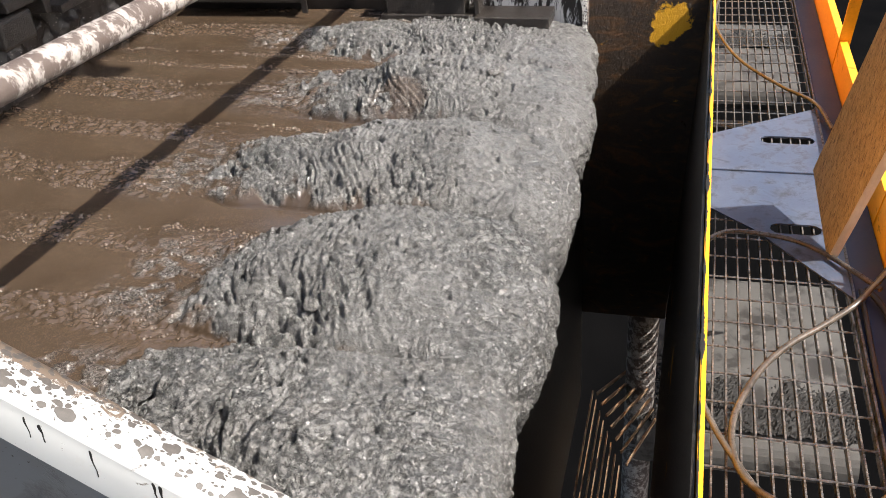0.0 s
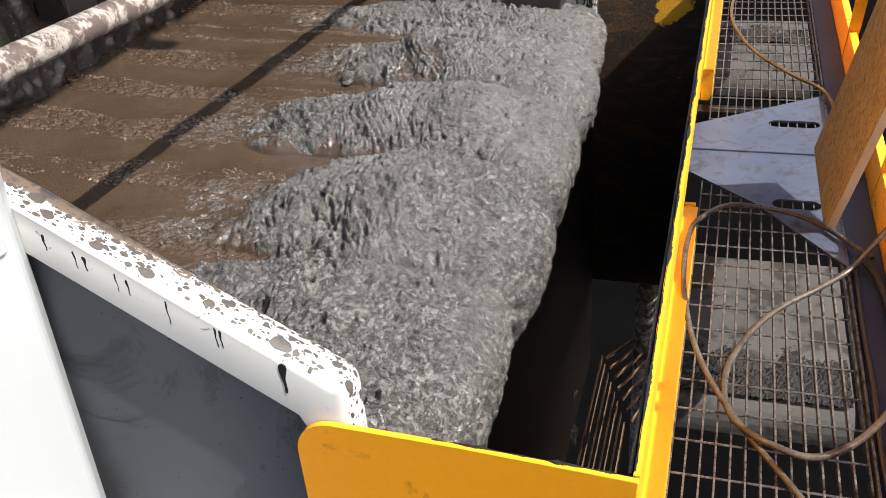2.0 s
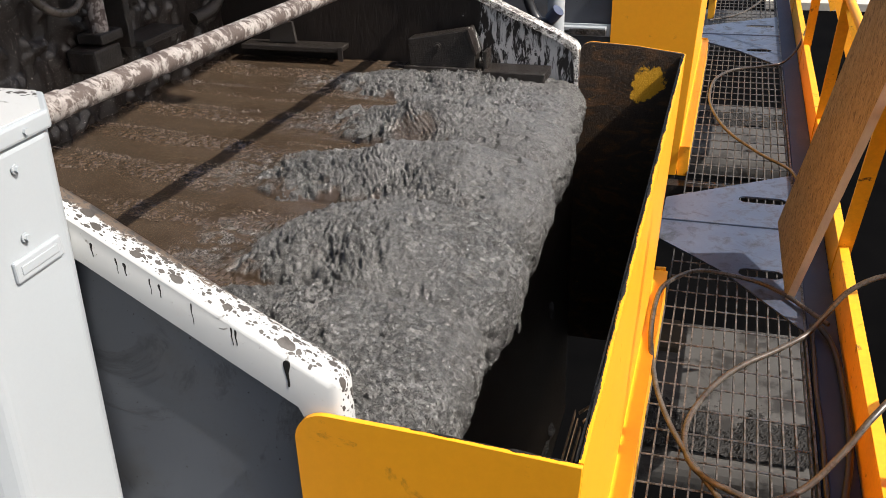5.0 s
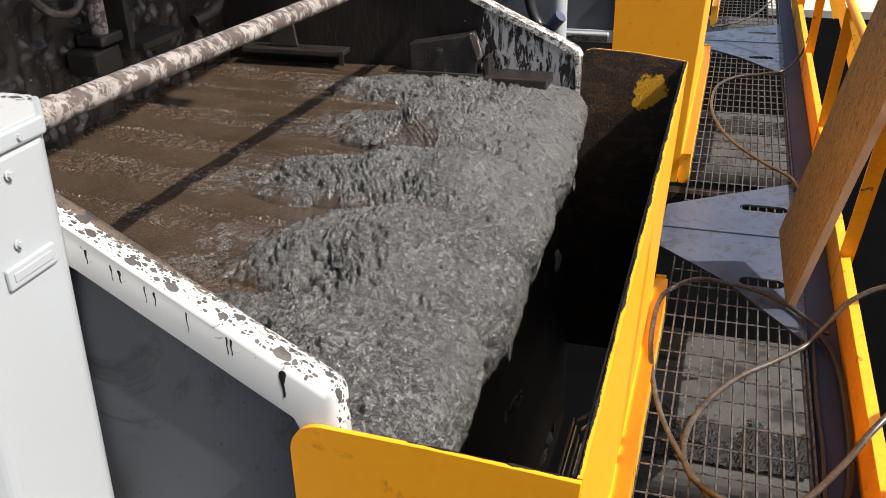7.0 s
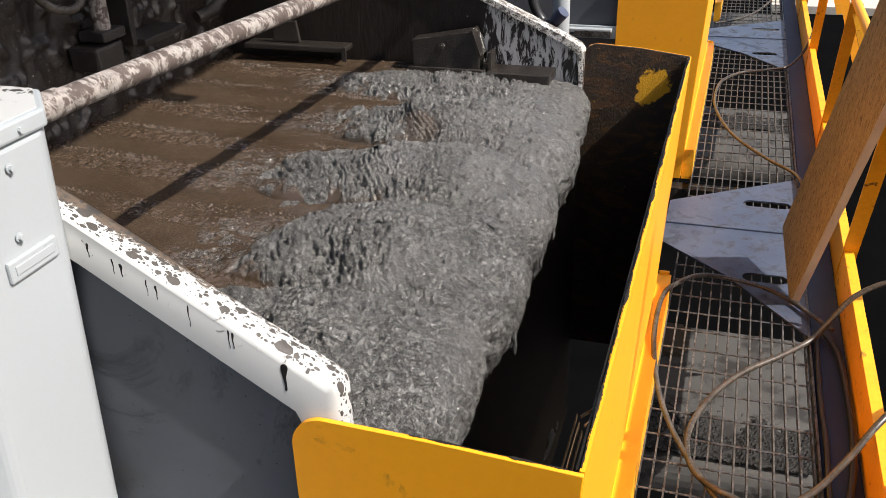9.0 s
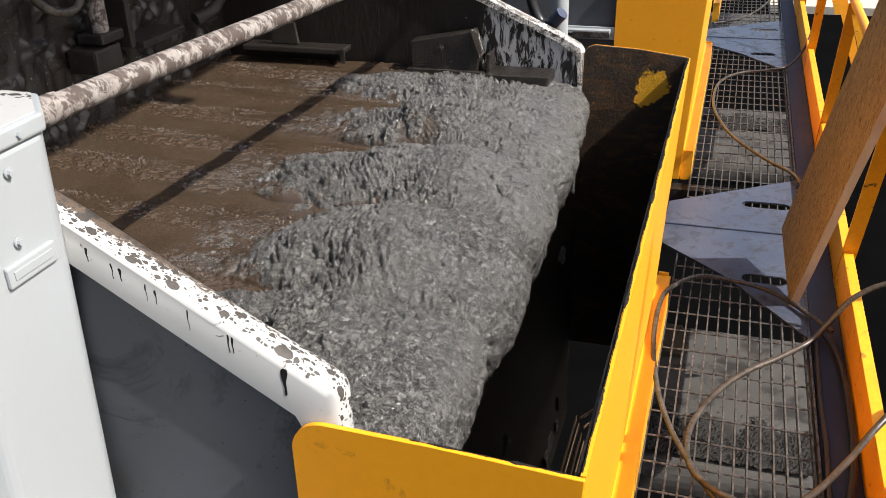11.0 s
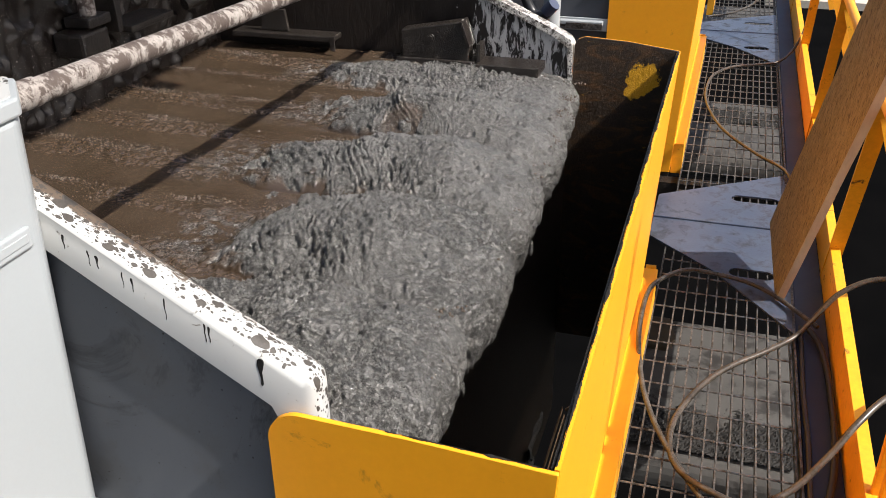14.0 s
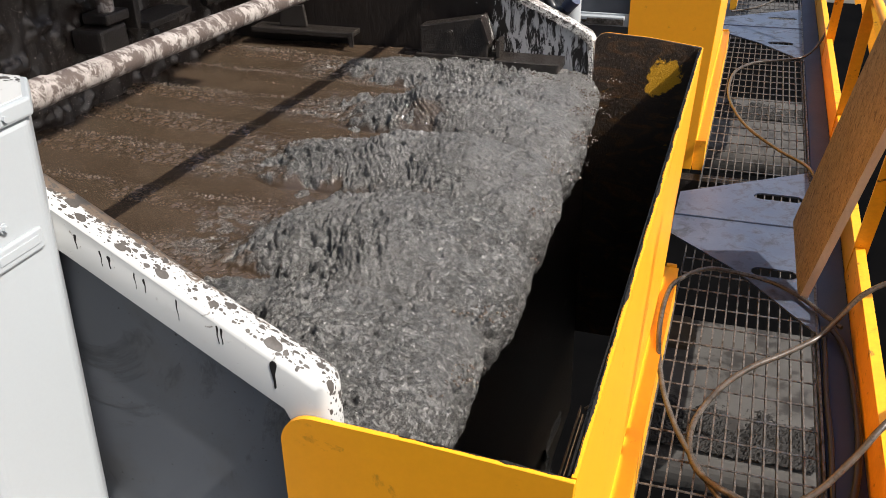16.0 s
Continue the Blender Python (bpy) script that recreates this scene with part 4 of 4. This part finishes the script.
def edge_beams():
    tagged(part("edge_beam", boxed((0.494, -0.7, -0.014), (0.596, 10, -0.001), 0.003), M_BEAM), "blue-grey steel edge beam of the walkway", "beam", kind="structure")
    tagged(part("edge_angle", boxed((0.482, -0.7, -0.05), (0.4895, 10, 0.012), 0.001), M_GALV), "steel angle along the grating", "beam", kind="structure")
    for y0, y1 in ((-0.7, 2.11), (3.42, 5.52), (6.82, 9.5)):
        t = thing("toe_board", "yellow toe board along the foot of the launder", "toe board", group="toe boards")
        board = part("board", boxed((-0.007, y0, -0.05), (-0.0005, y1, 0.118), 0.0015), M_YELLOW_WORN, t)
        part("top_flange", boxed((-0.052, y0, 0.1185), (0.0, y1, 0.125), 0.0012), M_YELLOW, board)
        part("end_plate", boxed((-0.052, y0 - 0.006, -0.03), (0.0, y0 - 0.0005, 0.125), 0.001), M_YELLOW_WORN, t)
        part("end_clip", boxed((-0.045, y1 + 0.001, 0.0), (-0.008, y1 + 0.012, 0.135), 0.002), M_YELLOW_WORN, t)


edge_beams()


def handrail():
    t = thing("handrail", "yellow steel handrail with leaning flat posts", "handrail")
    board = part("toe_board", boxed((0.600, -0.7, -0.014), (0.608, 10, 0.155), 0.0015), M_YELLOW_WORN, t, "worn yellow toe board")
    part("top_flange", boxed((0.600, -0.7, 0.1555), (0.634, 10, 0.163), 0.001), M_YELLOW_WORN, board)
    for y in (1.02, 2.50, 3.98, 5.46, 6.94, 8.42):
        p = part("post", bar_between((0.622, y, -0.05), (0.622, y - 0.47, 0.835), 0.010, 0.052), M_YELLOW_WORN, t)
        part("brace", bar_between((0.63, y - 0.44, 0.82), (0.86, y - 0.50, 0.15), 0.010, 0.05), M_YELLOW_WORN, t)
        bolt(p, (0.612, y - 0.06, 0.09), "x", 0.009, M_YELLOW_WORN, -1)
    for y in (0.965, 1.045):
        part("gate_post", boxed((0.615, y - 0.013, -0.05), (0.700, y + 0.013, 1.5), 0.003), M_YELLOW_WORN, t)
    part("rail", tube([(0.622, -0.7 + k, 0.84) for k in range(12)], 0.019, 12), M_YELLOW, t, smooth=True)
    return t


handrail()


def plank():
    A, B, d = Vector((0.425, 2.205, 0.012)), Vector((0.385, 2.525, 0.170)), Vector((0.131, -0.25, 0.80)) * 1.5
    n = (B - A).cross(d).normalized() * 0.032
    if n.x < 0:
        n = -n
    t = thing("plank", "weathered brown wooden plank leaning on the handrail", "plank")

    def slab(p0, p1, off, thick, nudge):
        bm = bmesh.new()
        m = 14
        ring = []
        for k in range(m + 1):
            f = k / m
            row = []
            for q, e in ((p0, 0), (p1, 1)):
                for o in (off, off + thick):
                    w = q + d * f + n.normalized() * o
                    w = w + (p1 - p0).normalized() * (0.004 * noise.noise(Vector((f * 9, e * 5 + nudge, 0))))
                    row.append(bm.verts.new(w))
            ring.append(row)
        for r0, r1 in zip(ring, ring[1:]):
            for a, b in ((0, 1), (1, 3), (3, 2), (2, 0)):
                bm.faces.new((r0[a], r0[b], r1[b], r1[a]))
        bm.faces.new([ring[0][i] for i in (0, 1, 3, 2)])
        bm.faces.new([ring[-1][i] for i in (2, 3, 1, 0)])
        return bm
    part("board", slab(A, B, 0.0, 0.030, 0), M_WOOD, t)
    e = (A - B).normalized() * 0.004
    part("worn_edge", slab(A + e, A, 0.001, 0.028, 3), M_WOOD_EDGE, t, "pale grey worn edge")
    return t


plank()


def cables():
    runs = [
        ("rubber cable looped on the grating", 0.0085, [(0.56, 2.02, 0.03), (0.519, 2.075, 0.03), (0.43, 2.20, 0.025), (0.335, 2.27, 0.03), (0.22, 2.27, 0.05), (0.10, 2.20, 0.09), (0.01, 2.02, 0.13), (-0.018, 1.84, 0.16), (-0.016, 1.62, 0.14), (0.02, 1.45, 0.08), (0.075, 1.33, 0.03), (0.14, 1.21, 0.014), (0.215, 1.08, 0.014), (0.31, 0.93, 0.014), (0.40, 0.75, 0.014)]),
        ("grey cable looped on the grating", 0.0095, [(0.80, 2.0, 0.26), (0.70, 2.02, 0.24), (0.60, 2.0, 0.18), (0.53, 1.97, 0.08), (0.48, 1.93, 0.03), (0.38, 1.82, 0.02), (0.285, 1.72, 0.018), (0.21, 1.61, 0.016), (0.158, 1.49, 0.016), (0.125, 1.37, 0.016), (0.125, 1.25, 0.016), (0.16, 1.15, 0.025), (0.24, 1.08, 0.035), (0.34, 1.06, 0.03), (0.44, 1.115, 0.05), (0.53, 1.20, 0.12), (0.60, 1.28, 0.19), (0.68, 1.38, 0.22), (0.8, 1.5, 0.20)]),
        ("grey cable lying across the far grating", 0.0085, [(0.64, 6.2, 0.84), (0.66, 5.9, 0.50), (0.62, 5.6, 0.18), (0.51, 5.42, 0.03), (0.35, 5.30, 0.016), (0.19, 5.20, 0.016), (0.085, 5.0, 0.016), (0.055, 4.75, 0.016), (0.065, 4.45, 0.016), (0.13, 4.13, 0.016), (0.215, 3.9, 0.016), (0.36, 3.65, 0.016), (0.48, 3.44, 0.03), (0.53, 3.2, 0.02)]),
        ("dark hose lying along the edge beam", 0.010, [(0.522, 2.02, 0.03), (0.56, 1.93, 0.02), (0.578, 1.80, 0.018), (0.583, 1.62, 0.018), (0.582, 1.45, 0.018), (0.570, 1.28, 0.018), (0.545, 1.12, 0.018), (0.53, 0.95, 0.018)]),
        # Black tube added for the shadowed gap and rod beside the grating.
        ("black tube for the shadowed gap and rod along the grating edge", 0.008, [(0.505, 2.02, 0.02), (0.506, 1.85, 0.012), (0.503, 1.62, 0.012), (0.508, 1.40, 0.012), (0.504, 1.15, 0.012), (0.510, 0.8, 0.012)]),
        ("dark cable across the far grating", 0.008, [(-0.03, 6.55, 0.02), (0.15, 6.75, 0.015), (0.30, 7.1, 0.015), (0.42, 7.6, 0.015)]),
    ]
    for label, r, pts in runs:
        tagged(part("cable", tube(spline(pts, 9), r, 10), M_RUBBER if "edge" in label else M_CABLE, None, smooth=True), label, "cable")


cables()


# ---- moving froth ----
def clump_mesh(seed, flat, size):
    """A small torn lump."""
    rnd = random.Random(seed)
    bm = bmesh.new()
    bmesh.ops.create_icosphere(bm, subdivisions=3, radius=1.0)
    off = Vector((rnd.uniform(0, 50), rnd.uniform(0, 50), 0))
    for v in bm.verts:
        n1 = noise.noise(v.co * 1.3 + off)
        n2 = noise.noise(v.co * 4.0 + off)
        n3 = noise.noise(v.co * 9.0 + off)
        v.co *= 1 + 0.45 * n1 + 0.28 * n2 + 0.16 * n3
        v.co.z *= flat
        v.co *= size
    return covered(mesh_of("froth_clump", bm, M_FROTH, True), 1.0)


def covered(me, value):
    a = me.attributes.new("cover", "FLOAT", "POINT")
    a.data.foreach_set("value", [value] * len(me.vertices))
    a = me.attributes.new("torn", "FLOAT", "POINT")
    a.data.foreach_set("value", [0.7] * len(me.vertices))
    return me


def patch_mesh(seed, size, cover):
    """A ragged low cushion of froth, wider across the flow than along it, bowed as the froth under it is."""
    rnd = random.Random(seed)
    rings, turns = 18, 52
    bm = bmesh.new()
    off = Vector((rnd.uniform(0, 50), rnd.uniform(0, 50), seed))
    lines = []
    for j in range(1, rings + 1):
        r = j / rings
        line = []
        for k in range(turns):
            a = 2 * math.pi * k / turns
            reach = size * r * (1 + 0.40 * noise.noise(Vector((math.cos(a) * 1.4, math.sin(a) * 1.4, seed + 0.5))))
            x, y = 0.78 * reach * math.cos(a), 1.25 * reach * math.sin(a)
            line.append(bm.verts.new((x, y, cushion(x, y, r, off))))
        lines.append(line)
    mid = bm.verts.new((0, 0, cushion(0, 0, 0, off)))
    for k in range(turns):
        bm.faces.new((mid, lines[0][k], lines[0][(k + 1) % turns]))
    for l0, l1 in zip(lines, lines[1:]):
        for k in range(turns):
            bm.faces.new((l0[k], l1[k], l1[(k + 1) % turns], l0[(k + 1) % turns]))
    me = bpy.data.meshes.new("froth_clump")
    bm.to_mesh(me)
    bm.free()
    me.shade_smooth()
    me.materials.append(M_FROTH)
    return covered(me, cover)


def cushion(x, y, r, off):
    p = Vector((x, y, 0))
    n = 0.0050 * noise.noise(p * 45 + off) + 0.0044 * noise.noise(p * 95 + off) + 0.0032 * noise.noise(p * 190 + off)
    crack = max(0.0, 1 - 7 * abs(noise.noise(Vector((x * 34, y * 16, 0)) + off)))
    return 0.0072 * (1 - r ** 2.6) - 0.0035 + n - 0.006 * crack * (1 - r) - 3.4 * x * x - 1.5 * y * y


def froth_skin(s, y):
    """The froth's smooth skin as points."""
    b, _, _ = froth_shape(s, y)
    x, z = froth_place(s, y, froth_rise(s, y, b) + froth_lumps(s, y))
    return np.stack([x, y + 0 * x, z], -1)


def height_at(s, y):
    x, _, z = froth_skin(np.array([[s]]), np.array([[y]]))[0, 0]
    return float(x), float(z)


def flow_speed(s):
    """Slow where the froth wells up, quicker towards the lip."""
    t = min(1.0, max(0.0, (s + 0.65) / 0.55))
    return 0.011 + 0.025 * t * t * (3 - 2 * t)


def flow_table():
    """Seconds on the way and the place along the flow."""
    s, out = -0.86, []
    while s < 0.12:
        out.append(s)
        s += flow_speed(s) * 0.1
    return out


def clump_rows(way, start, y, lobe, turn):
    """Wells up, creeps along the froth, slides over the lip, then falls into the launder."""
    c0, c1, tip = lobe
    times = [0.8 * k for k in range(21)]
    steps = [min(len(way) - 1, max(0, int((start + t) * 10))) for t in times]
    s = np.array([way[k] for k in steps])
    f = np.clip(s / (tip - LIP_X), 0, 1.3)
    yy = np.clip(y + (c1 - c0) * f, 0.06, 1.93)
    e = 0.012
    here = froth_skin(s, yy)
    ds = froth_skin(s + e, yy) - froth_skin(s - e, yy)
    dy = froth_skin(s, yy + e) - froth_skin(s, yy - e)
    rows = []
    under = 0.026 * (1 - smooth_step(s, tip - LIP_X + 0.02, tip - LIP_X + 0.20)) + 0.012 * smooth_step(s, 0.05, 0.12)
    for k, t in enumerate(times):
        if start + t > len(way) / 10:
            break
        vx = Vector(ds[k]).normalized()
        vz = vx.cross(Vector(dy[k])).normalized()
        vy = vz.cross(vx)
        m = Matrix((vx, vy, vz)).transposed() @ Matrix.Rotation(turn, 3, "Z")
        rows.append((t, Matrix.Translation(Vector(here[k]) - vz * float(under[k])) @ m.to_4x4()))
    if rows[-1][0] < 15.9:
        t0, m0 = rows[-1]
        q = m0.to_3x3().to_4x4()
        x, y0, z = m0.translation
        t0 += 0.3
        for k in range(5):
            dt = 0.12 * k
            if t0 + dt < 15.95:
                rows.append((t0 + dt, Matrix.Translation((x - 0.02 - 0.05 * dt, y0, z - 0.03 - 4.9 * dt * dt)) @ q))
        rows.append((16.0, Matrix.Translation((x - 0.05, y0, rows[-1][1].translation.z - 0.01)) @ q))
    return rows


def motions():
    for k, raft in enumerate(BUBBLES):
        v = 0.010 + 0.003 * k
        walk(raft, [(0.0, pose(0, 0, 0)), (8.0, pose(8 * v, 0.004, 0)), (16.0, pose(16 * v, 0, 0))])
    rnd = random.Random(21)
    meshes = [patch_mesh(k, 0.022 + 0.0022 * (k % 8), (0.95, 1.0, 0.88)[k % 3]) for k in range(16)]
    way = flow_table()
    whole = len(way) / 10
    count = 270
    for k in range(count):
        c0, c1, tip, w, hgt, rise = LOBES[k % 5]
        start = -14.0 + (whole + 13.0) * (k + rnd.random()) / count
        off = rnd.uniform(-0.95, 0.95) * w
        ob = new("froth_clump", meshes[rnd.randrange(16)])
        tagged(ob, "ragged raft of wet grey froth on the flow", "froth", "froth clumps")
        walk(ob, clump_rows(way, start, c0 + off, (c0, c1, tip), rnd.uniform(-0.35, 0.35)))
    long_meshes = [clump_mesh(30 + k, 4.0, 0.0036 + 0.0012 * k) for k in range(3)]
    for k in range(30):
        y = rnd.uniform(0.06, 1.6)
        fall = 0.3 + 15.2 * (k + rnd.random()) / 30
        x, z = height_at(0.145, y)
        ob = new("froth_drip", long_meshes[k % 3])
        tagged(ob, "wet froth drip at the launder lip", "froth", "froth drips")
        x0, z0 = x + 0.012, z - 0.012
        rows = [(0.0, pose(x0 - 0.008, y, z0 + 0.03)), (fall, pose(x0, y, z0))]
        for j in range(1, 6):
            if fall + 0.1 * j < 15.9:
                rows.append((fall + 0.1 * j, pose(x0 + 0.01, y, z0 - 4.9 * (0.1 * j) ** 2)))
        rows.append((16.0, pose(x0 + 0.01, y, rows[-1][1].translation.z - 0.02)))
        walk(ob, rows)


motions()
